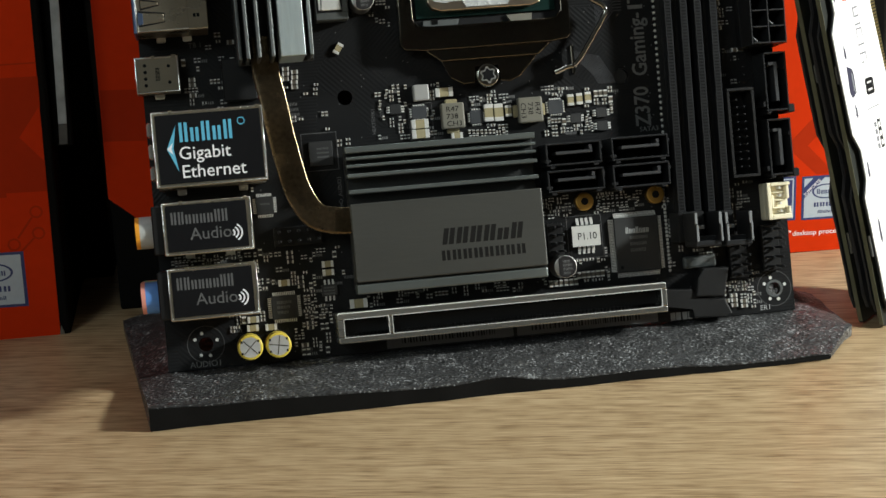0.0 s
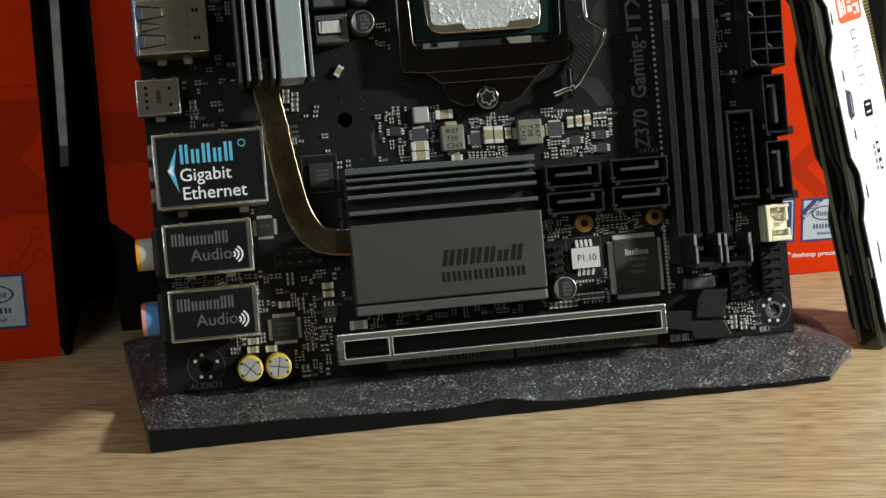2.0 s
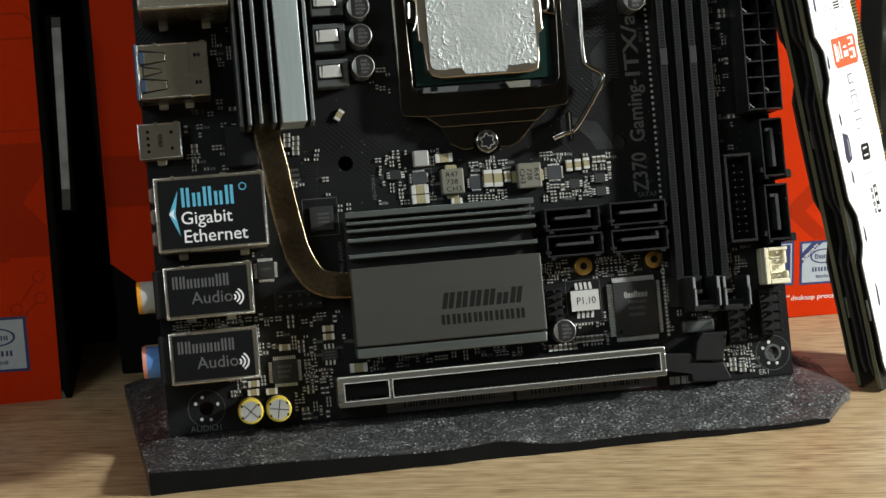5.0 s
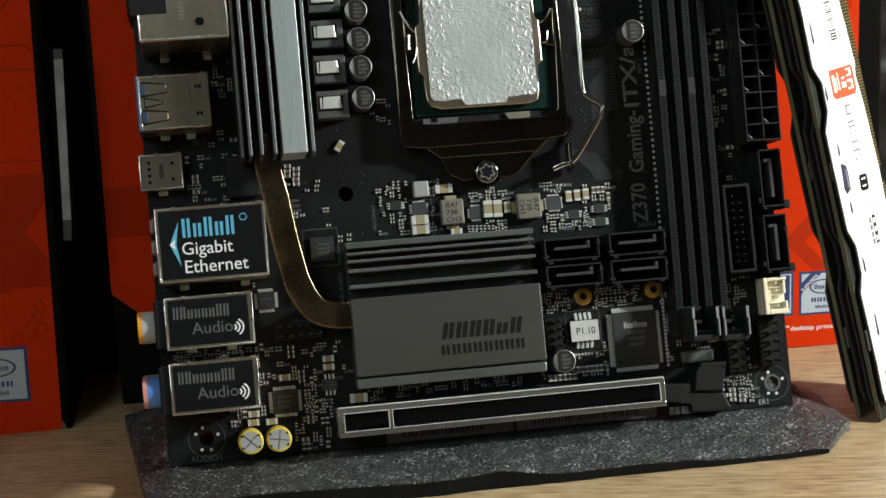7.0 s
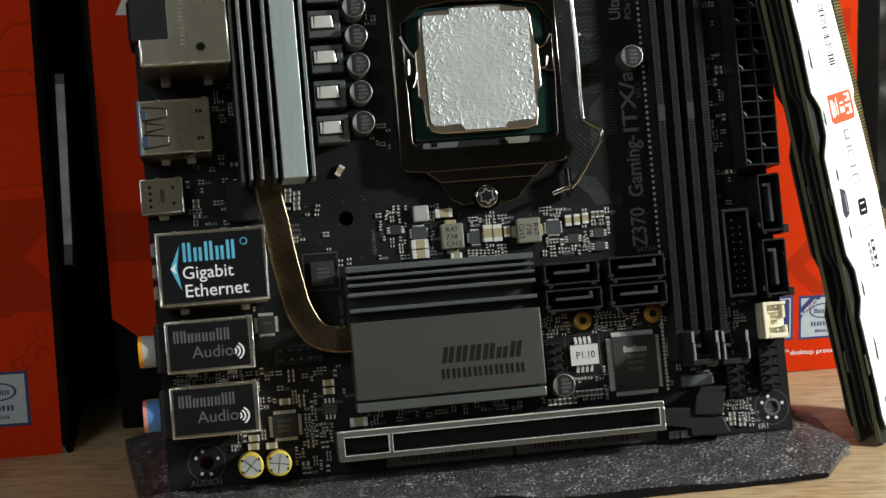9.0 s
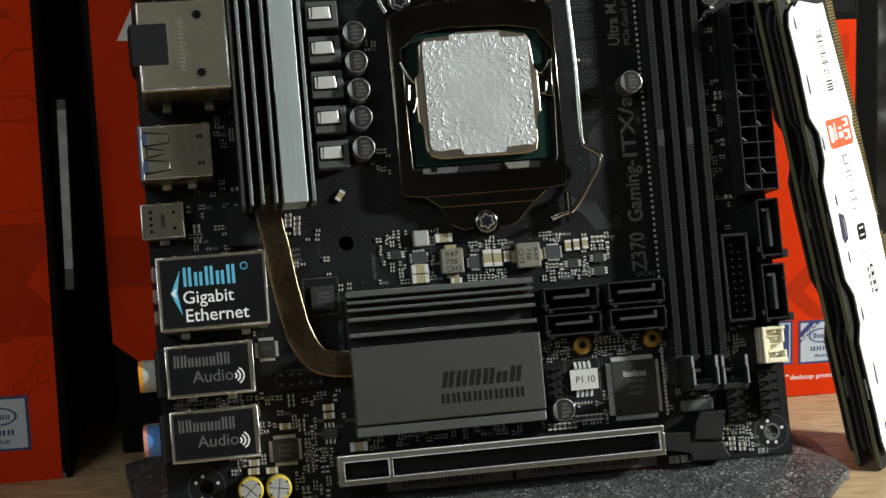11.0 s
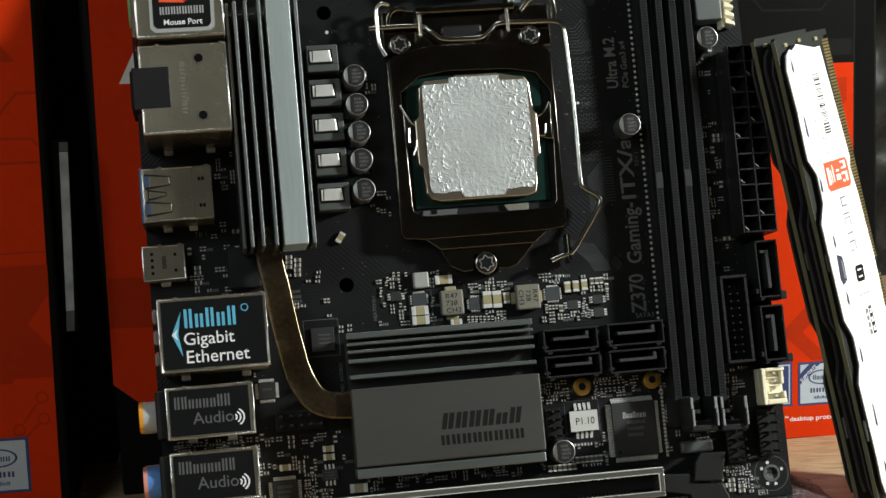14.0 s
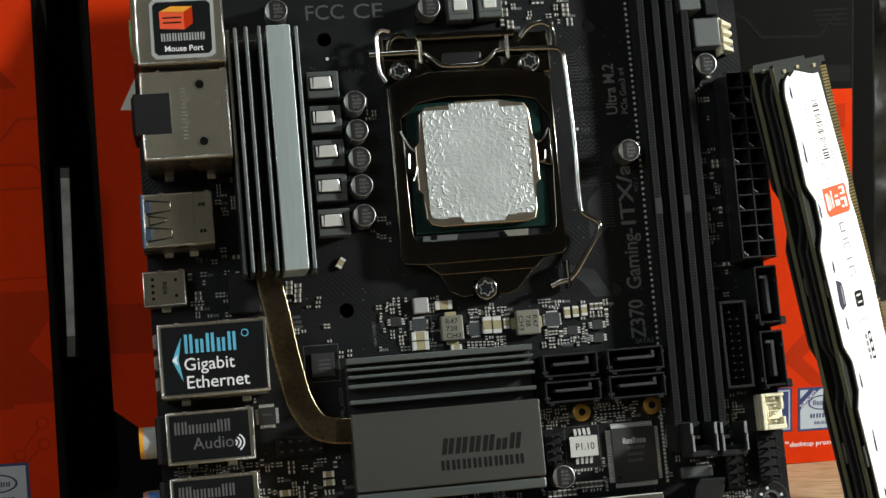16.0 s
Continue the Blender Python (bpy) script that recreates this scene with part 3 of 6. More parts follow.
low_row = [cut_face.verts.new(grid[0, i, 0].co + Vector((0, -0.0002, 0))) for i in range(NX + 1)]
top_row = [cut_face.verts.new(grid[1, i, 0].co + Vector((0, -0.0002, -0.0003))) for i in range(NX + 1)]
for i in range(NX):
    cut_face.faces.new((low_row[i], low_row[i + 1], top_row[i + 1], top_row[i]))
    bm.faces.new((grid[0, i, 0], grid[0, i + 1, 0], grid[1, i + 1, 0], grid[1, i, 0]))
for j in range(NY):
    for i in (0, NX):
        bm.faces.new((grid[0, i, j], grid[0, i, j + 1], grid[1, i, j + 1], grid[1, i, j]))
bmesh.ops.recalc_face_normals(bm, faces=bm.faces)
part("sheet", bm, "packing_foam", foam, smooth=True)
part("cut_face", cut_face, "foam_cut_shade", foam, "smooth black cut face of the foam with shade put into its colour")

# ---------- the motherboard: local x along its lower edge, y up the board, z out of it ----------
BOARD = pose(0, 0, 0.006, 90 - LEAN, 0, 0)
board = thing("motherboard", BOARD, "small black computer motherboard leaning back on dark foam", "motherboard")


def board_outline():
    bm = B()
    box(bm, 0, 170.5, 0, 170, -1.6, 0)
    return bm


HOLES = [(10.16, 6.35, 1.9), (165.1, 6.35, 1.9), (10.16, 163.8, 1.9), (165.1, 163.8, 1.9), (52.2, 67.6, 2.0), (127.3, 67.6, 2.0), (52.2, 142.9, 2.0), (127.3, 142.9, 2.0)]
pcb = part("circuit_board", board_outline(), "solder_mask", board, "black printed circuit board")
cut = B()
for hx, hy, hr in HOLES:
    cyl(cut, hx, hy, -5, 5, hr, 32)
cutter = new("cutter", mesh_of("cutter", cut, "solder_mask"))
cutter.matrix_world = BOARD
mod = pcb.modifiers.new("holes", "BOOLEAN")
mod.object, mod.solver = cutter, "EXACT"
bpy.context.view_layer.update()
drilled = bpy.data.meshes.new_from_object(pcb.evaluated_get(bpy.context.evaluated_depsgraph_get()))
pcb.modifiers.clear()
pcb.data = drilled
bpy.data.objects.remove(cutter)


def port_shell(name, x0, x1, y0, y1, z, label, tabs=True, metal="steel"):
    """A folded steel port can with seams and a raised lip at its rear."""
    bm = B()
    box(bm, x0, x1, y0, y1, 0.4, z, 0.35, 2)
    box(bm, x0 + 0.2, x1 - 0.2, y0 - 0.15, y1 + 0.15, z - 5.0, z - 0.6, 0.1)
    box(bm, x0 + 4.2, x0 + 5.2, y1 - 0.5, y1 + 0.35, z - 2.5, z + 0.12, 0.1)
    box(bm, x1 - 1.8, x1 - 0.5, y1 - 0.5, y1 + 0.3, z - 2.5, z + 0.12, 0.1)
    p = part(name, bm, metal, board, label)
    # Brighter frame added to paint the highlight along the can's top edges.
    rim = frame_plate(B(), [(x0 - 0.05, y0 - 0.05), (x1 + 0.05, y0 - 0.05), (x1 + 0.05, y1 + 0.05), (x0 - 0.05, y1 + 0.05)],
                      [(x0 + 0.45, y0 + 0.45), (x1 - 0.45, y0 + 0.45), (x1 - 0.45, y1 - 0.45), (x0 + 0.45, y1 - 0.45)], z - 0.5, z + 0.10, 0.18)
    part("folded_rim", rim, "bright_steel", p, smooth=True)
    if tabs:
        for x in (x0 + 5.5, x1 - 5.5):
            part("solder_tab", box(B(), x - 1.2, x + 1.2, y0 - 1.3, y0 + 0.2, 0.0, 1.0, 0.3), "tin", p)
    return p


def audio_stack(y0, y1, ring, seed):
    z = 31.0
    p = port_shell("audio_connector", 2.8, 24.2, y0, y1, z, "stacked audio jacks in a steel can with a black label")
    face = part("label_plate", box(B(), 3.6, 23.0, y0 + 0.75, y1 - 0.6, z, z + 0.12), "label_black", p, "black printed label")
    word_bars("wordmark", 4.7, 18.7, y0 + 7.3, y0 + 10.3, z + 0.12, "marking_dim", face, seed, cap=False, letters=8)
    text("caption", "Audio", 2.9, 9.1, y0 + 3.4, z + 0.13, "marking_dim", face, bold=0.015)
    bm = B()
    for r in (1.1, 2.0, 2.9):
        pts = [(18.9 + r * math.cos(a), y0 + 4.3 + r * math.sin(a) * 0.85) for a in np.linspace(-0.95, 0.95, 10)]
        inn = [(18.9 + (r - 0.42) * math.cos(a), y0 + 4.3 + (r - 0.42) * math.sin(a) * 0.85) for a in np.linspace(-0.95, 0.95, 10)]
        prism(bm, pts + inn[::-1], z + 0.12, z + 0.16)
    part("sound_waves", bm, "marking_white", face)
    part("jack_block", box(B(), 0.2, 2.8, y0 + 0.4, y1 - 0.4, 0.5, z - 0.6, 0.3), "black_plastic", p)
    for k, (zz, col, end) in enumerate(((6.0, "jack_pink", "jack_green"), (15.5, "jack_green", "jack_pink"), (25.6, ring[0], ring[1]))):
        part("jack", cyl(B(), (y0 + y1) / 2 - 0.2, zz, -2.9, 0.4, 3.9, 32, axis="x"), col, p)
        part("jack_rim", cyl(B(), (y0 + y1) / 2 - 0.2, zz, -3.9, -2.9, 3.9, 32, axis="x"), end, p)
    return p


audio_stack(14.5, 26.9, ("jack_blue", "jack_pink"), 3)
audio_stack(30.3, 42.9, ("jack_grey", "jack_orange"), 3)

lan = port_shell("network_port", 2.2, 29.1, 46.8, 65.0, 29.0, "steel network port can with a black printed label")
lab = part("label_plate", box(B(), 3.1, 28.4, 47.5, 64.3, 29.0, 29.12), "label_black", lan, "black printed label")
word_bars("wordmark", 8.5, 21.9, 57.5, 62.2, 29.12, "marking_blue", lab, 11, letters=5, tops="txtxt")
text("caption", "Gigabit", 3.1, 8.1, 53.3, 29.13, "marking_white", lab, bold=0.015)
text("caption", "Ethernet", 3.15, 8.4, 48.8, 29.13, "marking_white", lab, bold=0.015)
bm = B()
frame_plate(bm, [(23.7 + 0.95 * math.cos(k * 0.3491), 61.6 + 0.95 * math.sin(k * 0.3491)) for k in range(18)], [(23.7 + 0.72 * math.cos(k * 0.3491), 61.6 + 0.72 * math.sin(k * 0.3491)) for k in range(18)], 29.12, 29.15)
part("emblem", bm, "marking_blue", lab)
part("emblem", prism(B(), [(5.4, 56.0), (7.9, 61.6), (7.0, 56.0), (7.9, 50.4)], 29.12, 29.16), "marking_blue", lab)
part("emblem", prism(B(), [(5.4, 56.0), (6.9, 57.4), (6.5, 56.0), (6.9, 54.6)], 29.16, 29.19), "marking_white", lab)
for yy in (50.5, 55.9, 61.2):
    part("spring_tab", box(B(), 0.9, 2.2, yy - 1.8, yy + 1.8, 19, 26.5, 0.4), "bright_steel", lan)

mouse = port_shell("mouse_port", 2.0, 24.3, 131.9, 150.4, 27.0, "steel mouse and data port can with a printed sticker")
lab = part("label_plate", prism(B(), [(5.6, 134.2), (6.8, 133.0), (20.6, 133.0), (21.9, 134.2), (22.1, 147.6), (20.8, 148.8), (7.0, 148.8), (5.8, 147.6)], 27.0, 27.10), "marking_grey", mouse, "dark sticker with grey rim")
part("field", prism(B(), [(6.5, 134.9), (7.4, 134.0), (20.1, 134.0), (21.0, 134.9), (21.2, 147.0), (20.3, 147.9), (7.5, 147.9), (6.6, 147.0)], 27.10, 27.16), "label_black", lab)
part("emblem", prism(B(), [(8.2, 140.9), (14.4, 140.5), (14.4, 145.0), (8.2, 145.3)], 27.16, 27.20), "marking_red", lab)
part("emblem", prism(B(), [(14.4, 140.5), (16.6, 142.0), (16.6, 146.4), (14.4, 145.0)], 27.16, 27.19), "box_dark_red", lab)
part("emblem", prism(B(), [(8.2, 145.4), (14.4, 145.1), (16.6, 146.5), (11.2, 146.7)], 27.16, 27.21), "jack_orange", lab)
part("emblem", box(B(), 9.0, 13.7, 142.2, 142.6, 27.2, 27.23), "label_black", lab)
part("emblem", box(B(), 9.0, 13.7, 143.5, 143.9, 27.2, 27.23), "label_black", lab)
word_bars("wordmark", 8.2, 19.6, 137.6, 139.6, 27.16, "marking_grey", lab, 4, letters=8)
text("caption", "Mouse Port", 1.45, 13.9, 134.9, 27.17, "marking_white", lab, bold=0.03, align="CENTER")
part("lip", box(B(), 0.9, 2.0, 132.6, 149.8, 1, 26, 0.3), "steel", mouse)
part("jack", cyl(B(), 141.0, 20.0, 0.3, 1.0, 4.5, 28, axis="x"), "jack_green", mouse)

disp = port_shell("display_connector", 2.0, 24.2, 107.3, 130.0, 26.0, "plain steel video port can with two round holes")
part("insert", box(B(), 0.0, 9.6, 113.7, 124.6, 20.0, 26.15, 0.3), "black_plastic", disp, "black plastic insert")
part("insert_step", box(B(), -0.5, 0.4, 114.2, 124.0, 8.0, 25.2, 0.3), "black_plastic", disp)
for hx, hy in ((17.1, 126.2), (17.2, 111.4)):
    part("hole", cyl(B(), hx, hy, 26.0, 26.03, 1.1, 24), "void_black", disp)
    bm = B()
    frame_plate(bm, [(hx + 1.35 * math.cos(k * 0.2618), hy + 1.35 * math.sin(k * 0.2618)) for k in range(24)],
                [(hx + 1.08 * math.cos(k * 0.2618), hy + 1.08 * math.sin(k * 0.2618)) for k in range(24)], 26.0, 26.10)
    part("hole_rim", bm, "bright_steel", disp)
word_bars("stamped_mark", 5.8, 19.8, 118.0, 119.4, 26.0, "ferrite", disp, 6, turn=-90, letters=7)

usb = port_shell("usb_port", 0.4, 18.1, 86.6, 100.4, 14.5, "stacked steel usb port with spring tongues", metal="shaded_port_steel")
for yy in (89.9, 97.0):
    part("window", prism(B(), [(1.0, yy - 2.1), (7.6, yy - 1.2), (7.6, yy + 1.2), (1.0, yy + 2.1)], 14.5, 14.53), "label_black", usb)
    part("spring_tongue", prism(B(), [(1.8, yy - 1.5), (7.4, yy - 0.95), (7.4, yy + 0.95), (1.8, yy + 1.5)], 14.53, 14.75, 0.1), "shaded_port_steel", usb)
    part("contact_glint", prism(B(), [(0.9, yy - 1.6), (2.2, yy - 1.3), (2.2, yy + 1.3), (0.9, yy + 1.6)], 14.75, 14.85, 0.05), "usb_blue", usb)
part("window", prism(B(), [(1.6, 92.0), (6.4, 93.0), (6.4, 94.0), (1.6, 95.0)], 14.5, 14.53), "label_black", usb)
part("spring_tongue", prism(B(), [(1.8, 92.5), (6.2, 93.2), (6.2, 93.8), (1.8, 94.5)], 14.53, 14.7, 0.1), "shaded_port_steel", usb)
part("rear_flap", box(B(), 13.2, 18.2, 86.7, 100.3, 14.5, 14.75, 0.15), "shaded_port_steel", usb)
for yy in (90.0, 97.0):
    part("slit", box(B(), 14.6, 15.3, yy - 0.45, yy + 0.45, 14.75, 14.78), "label_black", usb)
    part("slit", box(B(), 15.5, 16.2, yy - 0.45, yy + 0.45, 14.75, 14.78), "label_black", usb)
part("rim", box(B(), -0.4, 0.4, 86.3, 100.7, 0.8, 14.7, 0.2), "usb_blue", usb)

typec = port_shell("usb_c_port", -1.3, 9.8, 72.1, 81.3, 5.5, "small steel reversible usb port", metal="shaded_port_steel")
for k in range(4):
    part("dimple", cyl(B(), 1.2, 74.1 + k * 1.7, 5.5, 5.52, 0.45, 14), "label_black", typec)
for yy in (74.6, 78.8):
    part("dimple", cyl(B(), 7.2, yy, 5.5, 5.52, 0.45, 14), "label_black", typec)
word_bars("stamped_mark", 2.6, 6.0, 76.2, 77.3, 5.5, "marking_dark", typec, 9, turn=-90, letters=5)
part("controller_block", box(B(), 20.6, 29.3, 68.7, 79.8, 0.1, 3.0, 0.3), "black_plastic", board, "low black plastic block beside the usb port")

# ---------- heatsinks and heat pipe ----------
vrm = part("regulator_heatsink", box(B(), 24.6, 44.4, 77.2, 141.6, 5.0, 9.0, 0.4), "dark_aluminium", board, "tall finned aluminium heatsink with a pale brushed top")
part("crest", box(B(), 35.2, 41.4, 76.9, 141.2, 9.0, 24.5, 0.2), "brushed_sheen", vrm, "brushed aluminium face with a pale bluish sheen put into its colour")
for fx, fh in ((25.3, 21.5), (27.2, 23.5), (30.0, 24.0), (33.4, 24.2), (43.1, 22.5)):
    part("fin", box(B(), fx - 0.45, fx + 0.45, 77.0, 141.3, 9.0, fh, 0.25, 2), "vrm_fin", vrm)

pch = part("chipset_heatsink", box(B(), 50.0, 100.2, 16.5, 53.6, 2.0, 5.0, 0.4), "dark_aluminium", board, "grey anodised chipset heatsink with a smooth plate and fins")
part("plate", box(B(), 49.9, 100.2, 18.9, 39.2, 5.0, 12.0, 0.35, 2), "grey_aluminium", pch, "smooth grey anodised plate")
part("ledge", box(B(), 49.9, 100.2, 15.8, 18.4, 5.0, 11.2, 0.4, 2), "fin_aluminium", pch)
part("ledge", box(B(), 49.9, 100.2, 18.4, 18.9, 5.0, 10.6), "dark_aluminium", pch)
for fy, fz, th in ((42.3, 10.2, 0.55), (46.5, 10.0, 0.5), (49.0, 9.6, 0.4), (51.0, 9.6, 0.4), (53.2, 9.6, 0.8)):
    part("fin", box(B(), 50.1, 100.1, fy - th, fy + th, 5.0, fz, 0.15), "fin_aluminium", pch)
word_bars("wordmark", 72.6, 94.2, 26.7, 30.9, 12.0, "marking_dark", pch, 21, letters=6, slant=0.2, tops="ttttxt", stroke=0.36)
word_bars("wordmark", 72.3, 95.0, 22.6, 25.2, 12.0, "marking_dark", pch, 22, letters=8, stroke=0.32)
pipe = part("heat_pipe", tube(B(), [(31.6, 84, 9.5), (31.7, 77, 9.2), (31.9, 73.4, 9.0), (33.0, 67.3, 8.9), (33.7, 62, 8.8), (34.6, 56, 8.8), (35.6, 50.7, 8.8), (36.7, 45.4, 8.8), (38.7, 40.5, 8.8), (41.2, 37.2, 8.8), (45.2, 35.6, 8.8), (50, 35.1, 8.8), (56, 35, 8.8)], 3.5, 32, 0.30, 0.32), "pipe_nickel", board, "flattened nickel-plated heat pipe")

# ---------- socket, load plate, lever, processor ----------
sock = part("processor_socket", box(B(), 70.0, 112.0, 80.0, 126.0, 0.05, 3.2, 0.3), "black_plastic", board, "black processor socket under a dark metal load frame")
outer = [(67.4, 79.6), (68.4, 78.2), (74.0, 77.6), (107.5, 77.8), (112.2, 78.3), (113.2, 79.6), (113.4, 127.0), (111.4, 128.8), (101.0, 130.6), (80.0, 130.8), (70.0, 128.6), (68.2, 127.4)]
inner = [(71.4, 86.0), (72.6, 84.2), (77.0, 83.9), (104.0, 83.9), (109.4, 84.2), (110.8, 86.0), (112.2, 116.0), (108.4, 121.6), (101.0, 123.0), (84.0, 123.4), (76.0, 122.2), (70.8, 118.0)]
part("load_plate", frame_plate(B(), outer, inner, 4.6, 5.9, 0.32), "dark_nickel", sock, "dark nickel load plate", smooth=True)
for x in (67.5, 112.2):
    part("side_flange", box(B(), x, x + 0.9, 79.5, 127.0, 1.5, 5.8, 0.4, 3), "dark_nickel", sock, smooth=True)
part("front_bend", prism(B(), [(73.6, 77.9), (107.9, 77.9), (104.0, 74.6), (78.0, 74.6)], 3.9, 5.2, 0.3), "dark_nickel", sock)
part("front_tab", prism(B(), [(78.0, 74.8), (104.0, 74.8), (98.9, 69.4), (96.2, 68.3), (93.4, 68.6), (93.2, 73.0), (86.8, 73.0), (86.6, 68.6), (83.7, 68.3), (80.2, 70.2)], 3.2, 4.1, 0.2), "dark_nickel", sock)
part("rear_hinge", box(B(), 67.5, 114.5, 129.6, 141.6, 0.6, 3.0, 0.4), "dark_nickel", sock)
part("rear_rib", box(B(), 76.5, 104.5, 139.8, 141.6, 3.0, 6.0, 0.4), "dark_nickel", sock)
part("hinge_lug", tube(B(), [(67.6, 128.6, 5.6), (66.0, 132.0, 6.0), (65.9, 138.0, 6.0), (66.0, 141.4, 6.0), (67.4, 143.0, 6.0), (69.6, 142.6, 5.6)], 0.62, 12), "bright_steel", sock, smooth=True)
part("hinge_lug", box(B(), 77.0, 78.0, 133.0, 139.5, 3.0, 7.5, 0.4), "bright_steel", sock)
part("hinge_lug", box(B(), 101.3, 102.3, 133.0, 139.8, 3.0, 7.5, 0.4), "bright_steel", sock)
part("hinge_loop", tube(B(), [(106.0, 139.4, 5.0), (108.6, 142.0, 5.6), (112.0, 143.0, 5.8), (114.6, 142.0, 5.8), (115.4, 139.6, 5.4), (115.3, 136.8, 4.6)], 0.85, 12), "lever_steel", sock, smooth=True)
part("hinge_loop", tube(B(), [(69.0, 136.8, 4.8), (69.4, 139.8, 5.4), (71.4, 141.4, 5.6), (74.0, 141.2, 5.2)], 0.8, 12), "dark_nickel", sock, smooth=True)
part("hinge_pad", box(B(), 84.0, 94.8, 132.2, 136.2, 3.0, 5.0, 0.6, 2), "black_plastic", sock)


def torx_screw(x, y, z, r):
    bm = B()
    cyl(bm, x, y, 1.0, z, r, 32, bevel=0.5)
    s = part("screw", bm, "lever_steel", sock, "steel star-drive screw", smooth=True)
    star = []
    for k in range(24):
        rr = r * (0.72 if (k // 2) % 2 else 0.54)
        star.append((x + rr * math.cos(k * math.pi / 12), y + rr * math.sin(k * math.pi / 12)))
    # Bright star plate paints the highlight round the recess.
    part("drive_rim", prism(B(), star, z, z + 0.03), "capacitor_can", s)
    part("drive_recess", prism(B(), [(x + 0.78 * (a - x), y + 0.78 * (b - y)) for a, b in star], z + 0.03, z + 0.06), "label_black", s)


torx_screw(90.0, 70.2, 5.4, 3.1)
torx_screw(71.8, 131.8, 5.0, 2.9)
torx_screw(108.2, 132.4, 5.0, 2.9)
part("lever", tube(B(), [(63.6, 136.4, 5.4), (77, 136.4, 5.6), (80.5, 134.5, 6.4), (83.4, 132.2, 6.8), (89, 131.8, 6.8), (94, 132.0, 6.8), (97, 134.0, 6.2), (100, 135.9, 5.6), (110, 135.9, 5.4), (115.4, 135.6, 5.4), (117.4, 134.2, 5.4), (117.9, 129.8, 5.4), (118.4, 109, 5.2), (118.2, 91.5, 5.2), (119.2, 88.6, 5.2), (122.6, 86.2, 5.2), (122.9, 84.0, 5.2), (119, 78, 5.2), (114.2, 71.6, 5.2), (111, 70.5, 5.4), (107.6, 69.3, 6.0)], 0.75, 12), "lever_steel", sock, "bent steel locking lever", smooth=True)
part("lever_hook", box(B(), 112.6, 113.5, 68.6, 76.5, 1.0, 6.0, 0.3), "dark_nickel", sock)

cpu = thing("processor", BOARD, "desktop processor with dried thermal paste clamped in its socket", "processor")
part("substrate", box(B(), 72.4, 109.8, 86.3, 122.4, 3.3, 4.2, 0.1), "processor_green", cpu, "green processor substrate")
part("heat_spreader", prism(B(), [(76.5, 88.4), (79, 87.6), (103, 87.6), (105.4, 88.4), (106.0, 91), (106.0, 98), (107.6, 99), (107.6, 110), (106.2, 111), (106.2, 118.6), (105.0, 120.6), (101, 120.8), (97, 122.0), (86, 122.0), (84.5, 120.8), (77.5, 120.8), (75.6, 119), (75.4, 111), (73.8, 110), (73.8, 98), (75.3, 97), (75.4, 90.0)], 4.2, 6.6, 0.3), "lid_copper_nickel", cpu, "nickel-plated processor lid")
m = mat("thermal_paste", (0.455, 0.472, 0.475), 0.42, 0.3, 0.08, 120)
t = m.node_tree
co, vo = t.nodes.new("ShaderNodeTexCoord"), t.nodes.new("ShaderNodeTexNoise")
vo.inputs["Scale"].default_value, vo.inputs["Detail"].default_value = 900, 4
t.links.new(co.outputs["Object"], vo.inputs["Vector"])
bp = t.nodes.new("ShaderNodeBump")
bp.inputs["Strength"].default_value, bp.inputs["Distance"].default_value = 0.12, 0.0002
t.links.new(vo.outputs["Fac"], bp.inputs["Height"])
t.links.new(bp.outputs["Normal"], t.nodes["Principled BSDF"].inputs["Normal"])
bm = B()
N = 210
verts = {}


def paste_edge(u, w):
    x, y = 76.4 + 29.1 * u, 88.3 + 33.0 * w
    r = 2.2
    dx, dy = max(76.4 + r - x, 0, x - 105.5 + r), max(89.5 + r - y, 0, y - 120.6 + r)
    if dx and dy and math.hypot(dx, dy) > r and not 84 < x < 98:
        return None
    if y < 89.8 + 0.15 * math.sin(x) and not 84.6 + 0.6 * (89.8 - y) < x < 97.6 - 0.6 * (89.8 - y):
        return None
    if y > 119.8 and not 84 < x < 98:
        return None
    return x, y


for i in range(N + 1):
    for j in range(N + 1):
        c = paste_edge(i / N, j / N)
        if not c:
            continue
        x, y = c
        edge = min(1, 0.14 + 4.6 * ((i / N - 0.5) ** 2 + 0.45 * (j / N - 0.46) ** 2))
        wx = x + 1.1 * noise.noise(Vector((x * 0.5, y * 0.5, 21)))
        wy = y + 1.1 * noise.noise(Vector((x * 0.5 + 7, y * 0.5, 33)))
        n = noise.noise(Vector((wx * 0.58, wy * 0.58, 2)))
        n2 = noise.noise(Vector((wx * 0.85 + 4, wy * 0.85, 8)))
        gate = min(1, max(0, 0.45 + 1.9 * noise.noise(Vector((x * 0.55, y * 0.55, 12)))))
        gate2 = min(1, max(0, 0.40 + 1.9 * noise.noise(Vector((x * 0.6 + 3, y * 0.6, 17)))))
        ridge = max(0, 1 - 7.5 * abs(n)) * gate + max(0, 1 - 6.5 * abs(n2)) * gate2 * 0.8
        pit = max(0, noise.noise(Vector((x * 1.7, y * 1.7, 3))) - 0.25)
        z = 6.80 + 0.25 * min(1, ridge) * edge - 0.10 * pit + 0.05 * noise.noise(Vector((x * 0.9, y * 0.9, 5))) + 0.015 * noise.noise(Vector((x * 3.2, y * 3.2, 1)))
        verts[i, j] = bm.verts.new(Vector((x, y, z)) * MM)
for i in range(N):
    for j in range(N):
        q = [(i, j), (i + 1, j), (i + 1, j + 1), (i, j + 1)]
        if all(k in verts for k in q):
            bm.faces.new([verts[k] for k in q])
